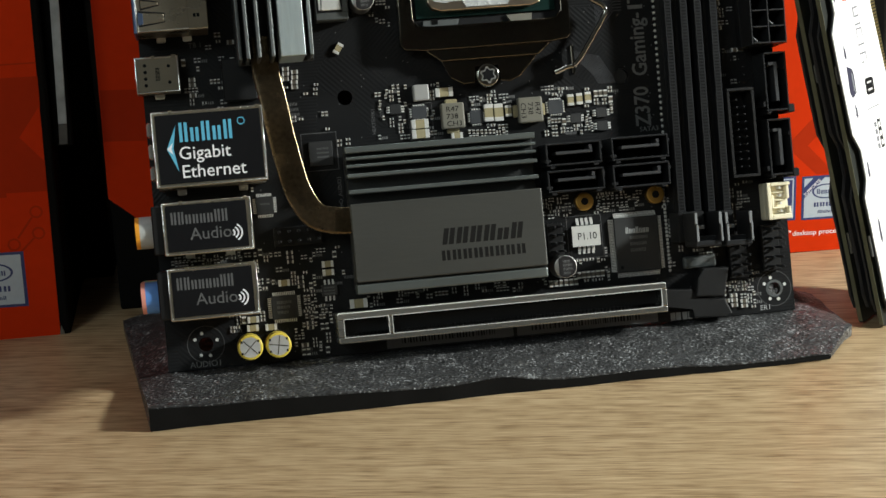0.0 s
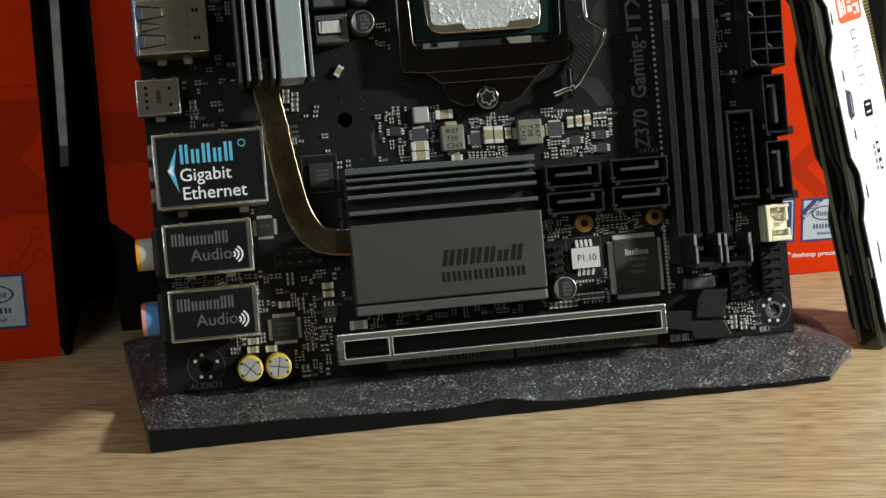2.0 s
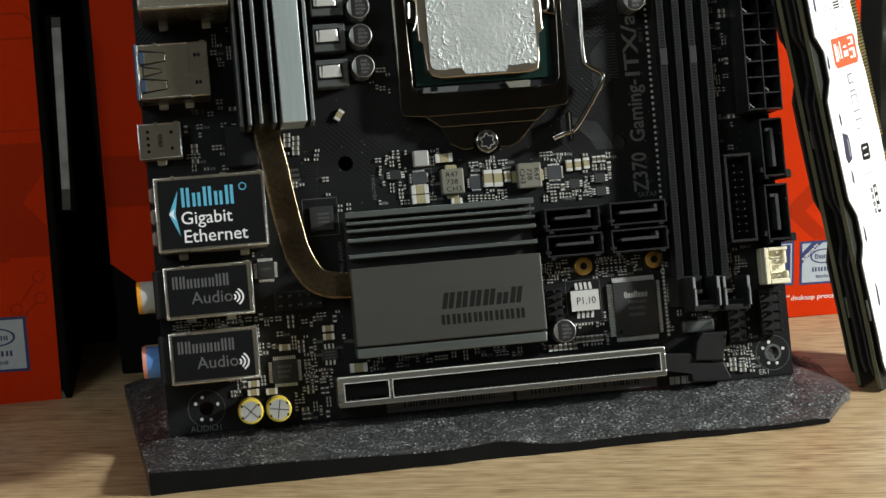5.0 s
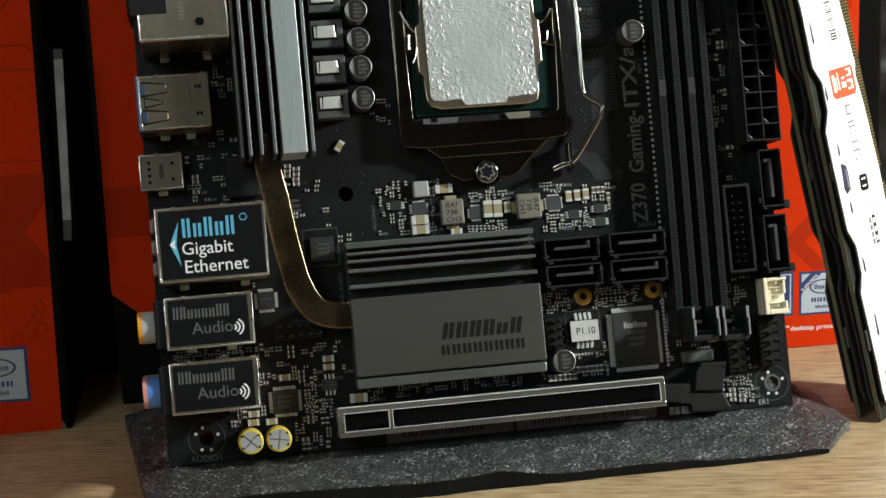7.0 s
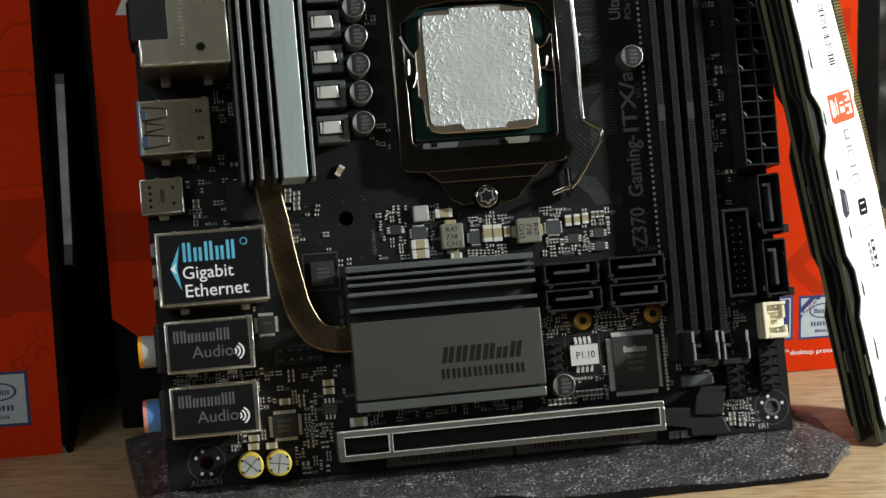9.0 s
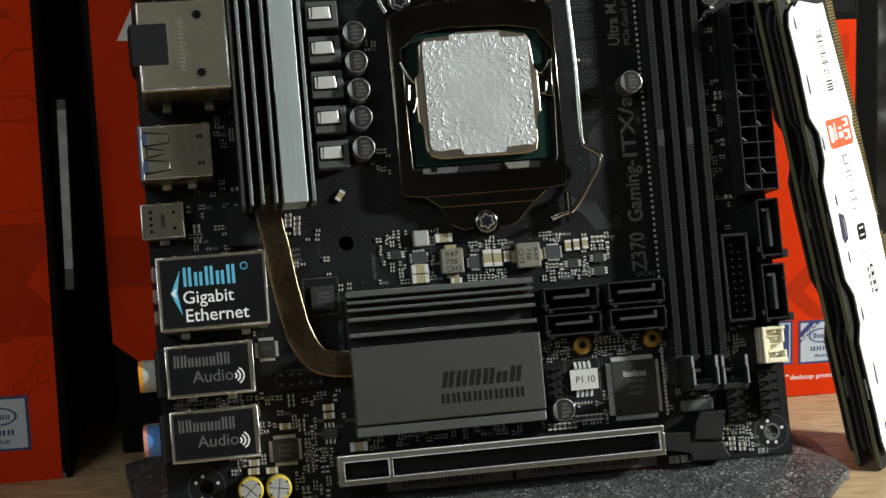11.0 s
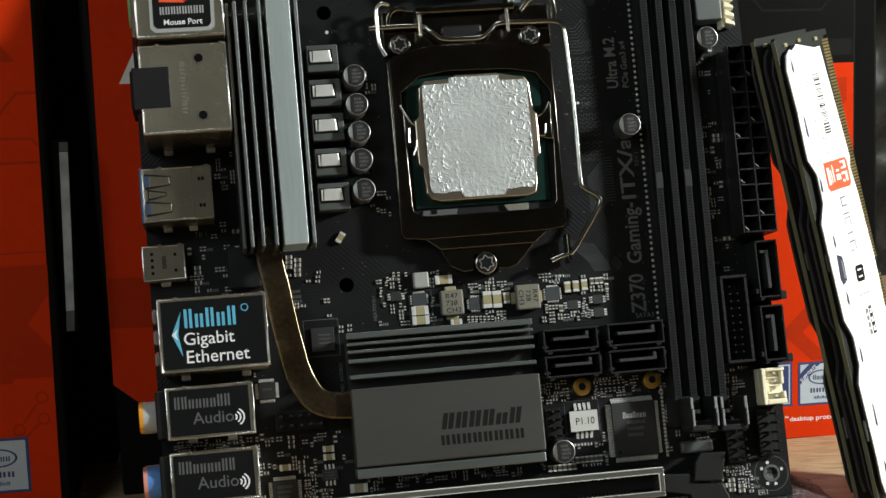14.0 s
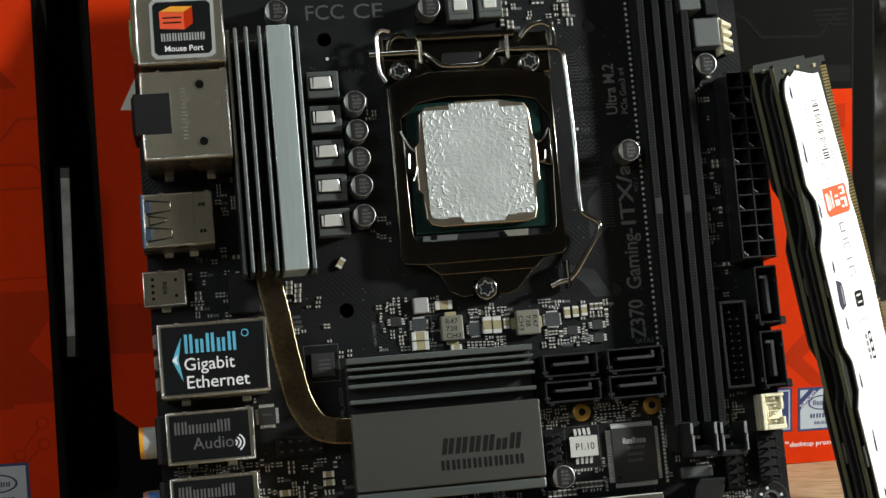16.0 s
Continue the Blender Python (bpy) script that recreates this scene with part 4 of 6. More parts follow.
part("dried_paste", bm, "thermal_paste", cpu, "wrinkled grey dried thermal paste", smooth=True)
for lug in ([(70.6, 113.0), (71.4, 113.4), (74.6, 109.4), (75.6, 109.2), (75.6, 107.2), (74.4, 106.0), (74.4, 104.8), (75.4, 103.4), (74.8, 102.0), (70.8, 103.0)], [(112.0, 113.4), (111.0, 113.0), (108.2, 109.6), (107.2, 109.2), (107.2, 107.0), (108.4, 106.2), (108.4, 104.4), (107.4, 103.4), (111.6, 102.4)]):
    part("clamp_finger", prism(B(), lug, 4.7, 6.3, 0.5), "dark_nickel", sock, smooth=True)
# Bright rods put the highlights of the clamp fingers into the shape.
for line in ([(70.2, 114.6, 6.0), (72.4, 110.1, 6.3), (73.9, 108.7, 6.3)], [(72.1, 108.2, 6.3), (71.8, 104.2, 6.3)], [(74.0, 104.6, 6.3), (73.6, 102.6, 6.3), (72.7, 100.7, 6.0)], [(111.2, 113.1, 6.0), (109.3, 110.1, 6.3), (107.2, 109.1, 6.3)], [(109.8, 106.9, 6.3), (109.4, 104.2, 6.3), (107.9, 103.8, 6.3)]):
    part("clamp_edge", tube(B(), line, 0.32, 8), "bright_steel" if line[0][0] < 80 else "lever_steel", sock, "bright line painting the highlight on a clamp finger", smooth=True)
part("contact_mark", prism(B(), [(74.0, 84.1), (83.2, 84.1), (83.9, 85.7), (74.2, 85.7)], 3.25, 4.1, 0.1), "vrm_fin", sock, "pale contact plastic in the gap")
part("contact_mark", box(B(), 76.4, 78.0, 84.6, 86.0, 4.1, 4.3), "void_black", sock)
part("contact_mark", prism(B(), [(97.6, 84.0), (103.2, 84.0), (103.4, 85.9), (96.4, 85.8)], 3.25, 4.2, 0.1), "ferrite", sock, "pale contact plastic in the gap")

# ---------- chokes and capacitors ----------
def choke(x0, x1, y0, y1, turn=False):
    c = part("power_choke", box(B(), x0, x1, y0, y1, 0.1, 5.6, 0.25), "choke_grey", board, "grey square power choke")
    if turn:
        part("terminal", box(B(), x0 + 1.6, x1 - 1.6, y0 + 2.6, y1 - 0.8, 5.6, 6.0, 0.2), "tin", c)
        part("seam", box(B(), x0, x1, y0 + 1.6, y0 + 1.75, 5.6, 5.62), "label_black", c)
    else:
        part("terminal_bed", box(B(), x0 + 0.5, x1 - 1.5, y0 + 2.0, y1 - 1.3, 5.6, 5.65), "label_black", c)
        part("terminal", prism(B(), [(x0 + 1.5, y0 + 2.5), (x1 - 1.8, y0 + 2.5), (x1 - 2.2, y1 - 1.6), (x0 + 1.8, y1 - 1.6)], 5.6, 6.1, 0.2), "tin", c)
        part("terminal_fold", box(B(), x0 + 0.9, x0 + 1.5, y0 + 2.6, y1 - 1.7, 5.6, 5.9, 0.1), "tin", c)
        part("seam", box(B(), x0, x1, y0 + 1.9, y0 + 2.0, 5.6, 5.62), "label_black", c)


for k in range(5):
    choke(46.0, 54.6, 87.5 + 9.47 * k - 0.0, 87.5 + 9.47 * k + 7.3)
choke(86.6, 93.5, 145.1, 153.0, True)
choke(95.0, 101.8, 145.4, 153.2, True)


def capacitor(x, y, r, z, style, spin=0.0):
    if style == "gold":
        c = part("capacitor", cyl(B(), x, y, 0.3, z, r, 32, bevel=0.45), "capacitor_gold", board, "yellow sleeved audio capacitor", smooth=True)
        part("lid", cyl(B(), x, y, z, z + 0.03, r * 0.80, 32), "capacitor_lid", c)
        bm = B()
        box(bm, -r * 0.75, r * 0.75, -0.12, 0.12, z + 0.03, z + 0.06)
        box(bm, -0.12, 0.12, -r * 0.75, r * 0.75, z + 0.06, z + 0.08)
        bmesh.ops.rotate(bm, cent=(0, 0, 0), matrix=Matrix.Rotation(radians(spin), 3, "Z"), verts=bm.verts)
        bmesh.ops.translate(bm, vec=Vector((x, y, 0)) * MM, verts=bm.verts)
        part("score", bm, "bright_steel", c)
        for a in (35, 145, 215, 325):
            part("sleeve_mark", box(B(), x + r * 0.80 * math.cos(radians(a)) - 0.25, x + r * 0.80 * math.cos(radians(a)) + 0.25, y + r * 0.80 * math.sin(radians(a)) - 0.3, y + r * 0.80 * math.sin(radians(a)) + 0.3, z + 0.02, z + 0.05), "label_black", c)
        part("base", cyl(B(), x, y, 0.05, 0.6, r + 0.4, 32), "black_plastic", c)
        return c
    c = part("capacitor", cyl(B(), x, y, 0.3, z, r, 36, bevel=0.2), "capacitor_can", board, "round metal can capacitor with a half black top", smooth=True)
    top = [(x + r * 0.93 * math.cos(a), y + r * 0.93 * math.sin(a)) for a in np.linspace(-2.3, 2.3, 28)]
    bm = B()
    prism(bm, top, z, z + 0.02)
    bmesh.ops.rotate(bm, cent=Vector((x, y, 0)) * MM, matrix=Matrix.Rotation(radians(spin), 3, "Z"), verts=bm.verts)
    part("top_print", bm, "capacitor_black", c)
    for k in range(4):
        word_bars("marking", x - 0.22 * r, x + (0.62 if k in (1, 2) else 0.42) * r, y + (0.46 - 0.34 * k) * r - 0.09 * r, y + (0.46 - 0.34 * k) * r + 0.12 * r, z + 0.02, "marking_silk", c, 30 + k, letters=4 if k in (1, 2) else 3, thick=0.01, stroke=0.2)
    part("base", box(B(), x - r - 0.2, x + r + 0.2, y - r - 0.2, y + r + 0.2, 0.05, 0.8, 0.6), "black_plastic", c)
    return c


for cy in (123.3, 115.4, 107.8, 100.3, 92.1):
    capacitor(58.4, cy, 3.0, 8.0, "can")
for cx, cy in ((39.2, 149.8), (81.1, 148.8), (133.2, 105.2), (157.9, 128.3), (105.8, 17.9)):
    capacitor(cx, cy, 3.05, 7.5, "can")
capacitor(21.4, 4.9, 3.3, 8.0, "gold", 45)
capacitor(28.7, 4.8, 3.3, 8.0, "gold", 80)

# ---------- slots and headers ----------
slot = part("expansion_slot", box(B(), 44.0, 131.6, 3.7, 11.3, 0.1, 6.0, 0.2), "black_plastic", board, "long expansion slot in a bare steel sleeve")
bm = B()
for a, b, c, d in ((44.0, 131.6, 3.6, 5.2), (44.0, 131.6, 9.7, 11.3), (44.0, 45.8, 5.2, 9.7), (130.0, 131.6, 5.2, 9.7), (57.2, 58.4, 5.2, 9.7)):
    box(bm, a, b, c, d, 5.0, 11.2, 0.3, 2)
part("steel_sleeve", bm, "slot_steel", slot, "bare steel reinforcing sleeve")
bm = B()
frame_plate(bm, [(45.6, 5.0), (57.4, 5.0), (57.4, 9.9), (45.6, 9.9)], [(45.78, 5.18), (57.22, 5.18), (57.22, 9.72), (45.78, 9.72)], 11.0, 11.35)
frame_plate(bm, [(58.2, 5.0), (130.2, 5.0), (130.2, 9.9), (58.2, 9.9)], [(58.38, 5.18), (130.02, 5.18), (130.02, 9.72), (58.38, 9.72)], 11.0, 11.35)
part("rolled_rim", bm, "tin", slot)
# Bright strip added to paint the highlight along the upper edge.
part("sleeve_lip", box(B(), 44.2, 131.4, 11.2, 11.5, 10.6, 11.3, 0.1), "tin", slot, "bright strip painting the highlight on the upper sleeve edge")
bm = B()
for k in range(82):
    x = 46.6 + k * 1.0 + (2.0 if k > 10 else 0)
    if x < 129.4:
        box(bm, x, x + 0.45, 5.2, 5.9, 6.0, 7.4)
        box(bm, x, x + 0.45, 9.0, 9.7, 6.0, 7.4)
part("contact_strip", bm, "void_black", slot)
part("retention_clip", prism(B(), [(141.1, 6.4), (149.1, 5.8), (150.9, 13.7), (143.8, 13.9), (142.0, 11.5)], 1.0, 6.0, 0.5), "black_plastic", board, "black plastic slot latch")
part("retention_clip", prism(B(), [(132.0, 4.4), (140.6, 3.4), (140.2, 0.8), (148.6, 0.3), (151.2, 1.0), (149.4, 5.3), (141.6, 5.7), (140.9, 8.6), (132.0, 9.2)], 0.5, 5.0, 0.4), "black_plastic", board, "black plastic slot latch")


def swing(ob, x, y, degrees):
    c = Vector((x, y, 0)) * MM
    ob.matrix_basis = Matrix.Translation(c) @ Matrix.Rotation(radians(degrees), 4, "Z") @ Matrix.Translation(-c)


def memory_slot(x0, x1, y0, y1):
    s = part("memory_slot", box(B(), x0, x1, y0, y1, 0.1, 5.0, 0.15), "black_plastic", board, "long dark memory slot with a flip latch")
    swing(s, x0, y0, -0.9)
    w = (x1 - x0)
    for a, b in ((x0 + 0.1, x0 + 0.32 * w), (x1 - 0.32 * w, x1 - 0.1)):
        part("rail", box(B(), a, b, y0, y1, 5.0, 8.5, 0.12), "rail_plastic", s)
        bm = B()
        c = (a + b) / 2
        for k in range(int((y1 - y0) / 0.85)):
            y = y0 + 0.6 + k * 0.85
            box(bm, c - 0.62, c + 0.62, y, y + 0.42, 8.48, 8.52)
        tagged(part("contact_strip", bm, "void_black", s), kind="stuff")
    part("key", box(B(), x0 + 0.1, x0 + 0.34 * w, 86.6, 91.4, 5.0, 8.6, 0.2), "key_plastic", s)
    cx = (x0 + x1) / 2 + 1.4
    part("end_block", box(B(), x0 - 0.3, x1 + 0.3, y0 - 8.0, y0, 0.1, 9.0, 0.2), "black_plastic", s)
    bm = B()
    box(bm, cx - 3.7, cx - 2.8, y0 - 8.0, y0 - 0.4, 9.0, 19.4, 0.15)
    box(bm, cx + 2.8, cx + 3.7, y0 - 8.0, y0 - 0.4, 9.0, 19.4, 0.15)
    box(bm, cx - 3.7, cx + 3.7, y0 - 9.4, y0 - 7.8, 9.0, 18.6, 0.4)
    box(bm, cx - 2.8, cx + 0.2, y0 - 4.8, y0 - 3.6, 9.0, 16.0, 0.2)
    box(bm, cx - 2.8, cx + 2.8, y0 - 7.8, y0 - 6.6, 9.0, 16.5, 0.2)
    latch = part("latch", bm, "slot_plastic", s)
    # Pale strips on top of the latch arms and ledge.
    for a, b, c, d in ((cx - 3.7, cx - 3.0, y0 - 3.4, y0 - 0.4), (cx - 3.4, cx - 2.8, y0 - 8.0, y0 - 3.6), (cx + 2.8, cx + 3.6, y0 - 3.7, y0 - 0.6), (cx + 3.2, cx + 3.7, y0 - 8.2, y0 - 3.4), (cx - 2.2, cx - 0.2, y0 - 4.7, y0 - 3.8)):
        part("worn_edge", box(B(), a, b, c, d, 15.9 if b < cx and a > cx - 2.8 else 19.3, 16.1 if b < cx and a > cx - 2.8 else 19.6, 0.1), "latch_edge", latch)


memory_slot(137.4, 143.9, 29.5, 165)
memory_slot(145.6, 152.1, 29.0, 165)


def sata(x0, x1, y0, y1, up=False):
    """A shrouded port: thin walls, a stepped mouth and an L-shaped tongue."""
    s = part("drive_port", tray(B(), x0, x1, y0, y1, 0.1, 8.6, 0.5, 2.4), "slot_plastic", board, "black shrouded drive data port")
    part("port_well", box(B(), x0 + 0.5, x1 - 0.5, y0 + 0.5, y1 - 0.5, 2.4, 2.5), "void_black", s)
    bm, lip = B(), B()
    if up:
        cx = (x0 + x1) / 2
        box(bm, cx - 0.2, cx + 0.8, y0 + 2.6, y1 - 2.6, 2.5, 7.8, 0.12)
        box(bm, cx - 1.6, cx - 0.2, y1 - 3.5, y1 - 2.6, 2.5, 7.8, 0.12)
        box(lip, x0 - 0.9, x0, y0 + 1.2, y0 + 2.6, 0.1, 8.4, 0.15)
        box(lip, x1 - 0.6, x1 + 1.3, y0 - 0.7, y0 + 1.6, 0.1, 8.8, 0.3)
        box(lip, x0 + 0.2, x0 + 1.3, y0 - 0.7, y0, 0.1, 8.5, 0.15)
        box(lip, x1 - 0.9, x1 - 0.1, y1 - 4.6, y1 - 3.8, 2.5, 8.5, 0.12)
    else:
        cy = (y0 + y1) / 2
        box(bm, x0 + 2.8, x1 - 2.3, cy - 0.1, cy + 0.75, 2.5, 7.8, 0.12)
        box(bm, x1 - 3.2, x1 - 2.3, cy + 0.75, cy + 2.0, 2.5, 7.8, 0.12)
        box(lip, x0 - 0.4, x0 + 1.2, y0 + 0.9, y0 + 1.7, 0.1, 8.5, 0.12)
        box(lip, x0 + 0.9, x0 + 2.2, y0 - 0.75, y0, 0.1, 8.5, 0.12)
        box(lip, x1 - 2.4, x1 - 1.0, y0 - 0.6, y0, 0.1, 8.5, 0.12)
        box(lip, x1 - 0.1, x1 + 0.35, y1 - 2.2, y1 - 1.2, 0.1, 8.5, 0.1)
    part("tongue", bm, "tongue_grey", s, "dark grey contact tongue")
    part("mouth_step", lip, "slot_plastic", s)


sata(102.9, 117.9, 44.6, 50.6)
sata(120.7, 136.3, 44.6, 50.8)
sata(102.8, 118.1, 37.6, 43.4)
sata(120.5, 136.1, 37.3, 43.5)
sata(164.4, 170.8, 54.4, 70.2, True)
sata(164.0, 170.6, 37.1, 52.3, True)

atx = part("power_socket", box(B(), 160.2, 170.2, 72.2, 124.6, 0.1, 4.0, 0.3), "black_plastic", board, "black twenty-four way power socket")
for k in range(13):
    y = 72.2 + k * (52.4 - 0.7) / 12
    for x in (160.9, 165.55):
        part("cell_wall", box(B(), x, x + 3.95, y + 0.15, y + 0.5, 4.0, 12.76, 0.06), "rim_plastic", atx)
for x in (160.2, 164.85, 169.5):
    part("long_wall", box(B(), x + 0.15, x + 0.5, 72.2, 124.6, 4.0, 12.78, 0.06), "rim_plastic", atx)
pin = mesh_of("pin", box(B(), -0.35, 0.35, -0.35, 0.35, 0, 7.0, 0.1), "tin")
deep_pin = mesh_of("pin", box(B(), -0.35, 0.35, -0.35, 0.35, 0, 4.0, 0.1), "choke_grey")
for k in range(12):
    for x in (162.9, 167.5):
        o = part("pin", deep_pin, "choke_grey", atx)
        o.location = Vector((x, 72.2 + 2.5 + k * 4.31, 3.0)) * MM
        # Pale slivers at some cell corners paint the glints there.
        if (k * 7 + int(x)) % 3 == 0:
            part("cell_chamfer", prism(B(), [(x - 2.0, 73.8 + k * 4.31), (x - 1.1, 72.9 + k * 4.31), (x - 0.8, 72.9 + k * 4.31), (x - 2.0, 74.1 + k * 4.31)], 9, 12.74), "latch_edge", atx)

swing(atx, 160, 72, -0.9)
hdr = part("usb_header", tray(B(), 153.4, 161.0, 37.3, 61.3, 0.1, 8.8, 0.8, 1.5), "black_plastic", board, "black shrouded pin header")
pin2 = mesh_of("pin", box(B(), -0.25, 0.25, -0.25, 0.25, 0, 6.5, 0.1), "rim_plastic")
for k in range(10):
    for x in (156.2, 158.3):
        if (k, x) == (9, 158.3):
            continue
        o = part("pin", pin2, "brass", hdr)
        o.location = Vector((x, 40.2 + k * 2.0, 1.5)) * MM

fan = part("fan_header", box(B(), 163.0, 169.7, 25.2, 35.2, 0.1, 3.8, 0.3), "white_nylon", board, "cream nylon fan header")
for a, b, c, d, e in ((163.0, 164.2, 25.2, 35.2, 6.6), (164.2, 165.0, 28.4, 31.8, 6.2), (164.2, 169.7, 34.2, 35.2, 6.5), (164.2, 169.7, 25.2, 26.6, 6.6), (168.8, 169.7, 26.6, 28.6, 6.3), (168.7, 169.6, 30.6, 34.2, 5.6)):
    part("guide", box(B(), a, b, c, d, 3.7, e, 0.22), "white_nylon", fan)
for k in range(3):
    part("rib", box(B(), 165.0, 168.7, 28.1 + 2.1 * k, 28.4 + 2.1 * k, 3.7, 5.0, 0.08), "white_nylon", fan)
for k in range(4):
    o = part("pin", pin, "tin", fan)
    o.location = Vector((166.9, 27.4 + k * 2.1, -1.0)) * MM


def pin_header(x0, y0, nx, ny, pitch=2.54):
    h = part("pin_header", box(B(), x0 - 1.27, x0 + (nx - 0.5) * pitch, y0 - 1.27, y0 + (ny - 0.5) * pitch, 0.05, 2.5, 0.3), "black_plastic", board, "black pin header")
    for i in range(nx):
        for j in range(ny):
            o = part("pin", pin3, "black_plastic", h)
            o.location = Vector((x0 + i * pitch, y0 + j * pitch, 2.5)) * MM


pin3 = mesh_of("pin", box(B(), -0.32, 0.32, -0.32, 0.32, 0, 6.0, 0.15), "slot_plastic")
pin_header(153.6, 11.4, 2, 5)
pin_header(163.0, 12.6, 2, 5)
pin_header(31.5, 31.2, 5, 2)
pin_header(103.6, 22.0, 2, 4, 2.2)

part("rgb_block", box(B(), 155.9, 163.4, 133.6, 141.8, 0.1, 6.0, 0.4, 2), "choke_grey", board, "grey plastic header block")
rgb = part("light_header", box(B(), 163.5, 164.6, 131.8, 142.2, 0.1, 4.0, 0.2), "white_nylon", board, "white light strip header")
for k in range(4):
    part("finger", prism(B(), [(164.4, 132.6 + 2.4 * k), (167.2, 131.8 + 2.4 * k), (167.2, 132.8 + 2.4 * k), (164.4, 134.4 + 2.4 * k)], 0.5, 5.0, 0.2), "white_nylon", rgb)
latch = part("wire_connector", prism(B(), [(154.6, 121.2), (156.0, 120.8), (160.6, 125.0), (160.0, 126.6), (158.8, 126.4)], 0.1, 3.4, 0.2), "slot_plastic", board, "small black wire connector with white locking tabs")
for a, b, c, d in ((154.7, 155.5, 121.2, 121.9), (155.7, 156.3, 121.7, 122.4), (156.6, 157.2, 122.6, 123.2), (158.6, 159.8, 124.8, 125.4)):
    part("locking_tab", box(B(), a, b, c, d, 3.4, 4.2, 0.15), "tin", latch)
part("riser_card", box(B(), 151.6, 157.6, 143.6, 170, 0.2, 9.0, 0.2), "choke_grey", board, "grey shielded module at the upper edge")
part("small_chip", box(B(), 161.0, 164.6, 143.5, 148.6, 0.1, 3.0, 0.2), "slot_plastic", board)

# ---------- chips ----------
def leg_mesh(l, w):
    bm = B()
    box(bm, 0, l * 0.55, -w / 2, w / 2, 0.55, 0.75)
    box(bm, l * 0.45, l, -w / 2, w / 2, 0.02, 0.22)
    box(bm, l * 0.40, l * 0.60, -w / 2, w / 2, 0.1, 0.7)
    return mesh_of("lead", bm, "tin")


LEADS = {}


def chip(name, x0, x1, y0, y1, h, sides, pitch, lead, label, w=None, material="chip_black", turn=0):
    """A moulded chip with a bevelled body, a dot and its bent leads; sides is a string out of l, r, t, b."""
    c = part(name, box(B(), x0, x1, y0, y1, 0.25, h, 0.12), material, board, label)
    key = (lead, pitch)
    if key not in LEADS:
        LEADS[key] = leg_mesh(lead, w or pitch * 0.62)
    for s in sides:
        along = (y1 - y0) if s in "lr" else (x1 - x0)
        n = int((along - pitch * 0.6) / pitch)
        for k in range(n):
            q = (k - (n - 1) / 2) * pitch
            x, y, a = {"l": (x0, (y0 + y1) / 2 + q, 180), "r": (x1, (y0 + y1) / 2 + q, 0), "t": ((x0 + x1) / 2 + q, y1, 90), "b": ((x0 + x1) / 2 + q, y0, -90)}[s]
            o = part("lead", LEADS[key], "tin", c)
            o.matrix_basis = Matrix.Translation(Vector((x, y, 0)) * MM) @ Matrix.Rotation(radians(a), 4, "Z")
    return c


sio = chip("controller_chip", 121.3, 133.5, 14.6, 29.4, 1.6, "lrtb", 0.42, 1.3, "large flat black controller chip with fine leads")
word_bars("wordmark", 124.3, 130.9, 25.0, 26.7, 1.6, "marking_grey", sio, 40, cap=False, letters=7)
for k in range(3):
    word_bars("marking", 125.3, 130.4 - 0.4 * k, 23.4 - 1.7 * k, 24.3 - 1.7 * k, 1.6, "marking_dim", sio, 41 + k, letters=8)
part("pin_dot", cyl(B(), 122.6, 16.0, 1.6, 1.62, 0.5, 16), "label_black", sio)
bios = chip("memory_chip", 110.3, 116.6, 22.6, 28.4, 1.8, "tb", 1.27, 1.9, "eight-pin chip under a white paper label", w=0.75)
lab = part("paper_label", box(B(), 109.5, 117.2, 22.7, 28.2, 1.82, 1.92), "label_paper", bios, "white paper label")
text("caption", "P1.10", 1.9, 110.9, 24.5, 1.93, "marking_dark", lab, bold=0.0, wide=0.9)
codec = chip("audio_chip", 28.0, 34.8, 11.0, 17.2, 1.1, "lrtb", 0.5, 0.9, "square black audio chip")
for k in range(3):
    word_bars("marking", 29.4, 33.4 - k * 0.5, 15.0 - 1.3 * k, 15.8 - 1.3 * k, 1.1, "marking_dim", codec, 50 + k, letters=4)
net = chip("network_chip", 26.3, 30.9, 38.7, 43.4, 1.0, "lrtb", 0.45, 0.8, "small square black chip")
word_bars("marking", 27.4, 30.0, 41.2, 41.7, 1.0, "marking_dim", net, 61, letters=6)
usbchip = chip("usb_chip", 41.4, 47.6, 50.2, 56.6, 1.0, "", 0.45, 0.8, "square black chip without leads", material="chip_black")
for k in range(3):
    word_bars("marking", 43.4, 46.6, 54.4 - 1.1 * k, 54.9 - 1.1 * k, 1.0, "marking_dim", usbchip, 62 + k, letters=6)
for x0, x1, y0, y1 in ((69.4, 73.5, 60.4, 63.8), (84.9, 88.5, 57.9, 61.5), (106.3, 110.4, 58.8, 62.6)):
    c = chip("driver_chip", x0, x1, y0, y1, 0.9, "lrtb", 0.65, 0.5, "small dark power chip with bright leads", material="driver_grey")
for cx, cy in ((65.2, 63.4), (113.6, 57.2), (120.8, 58.2), (120.8, 54.6)):
    c = chip("small_chip", cx - 1.5, cx + 1.5, cy - 1.3, cy + 1.3, 0.9, "lr", 0.65, 0.9, "tiny black chip with bright leads", w=0.4)

c = chip("small_chip", 41.4, 45.6, 15.9, 18.9, 1.2, "tb", 1.05, 1.3, "small black eight-pin chip", w=0.5)
for k in range(3):
    word_bars("marking", 42.0, 44.9, 17.9 - 0.8 * k, 18.3 - 0.8 * k, 1.2, "marking_dim", c, 90 + k, letters=6)


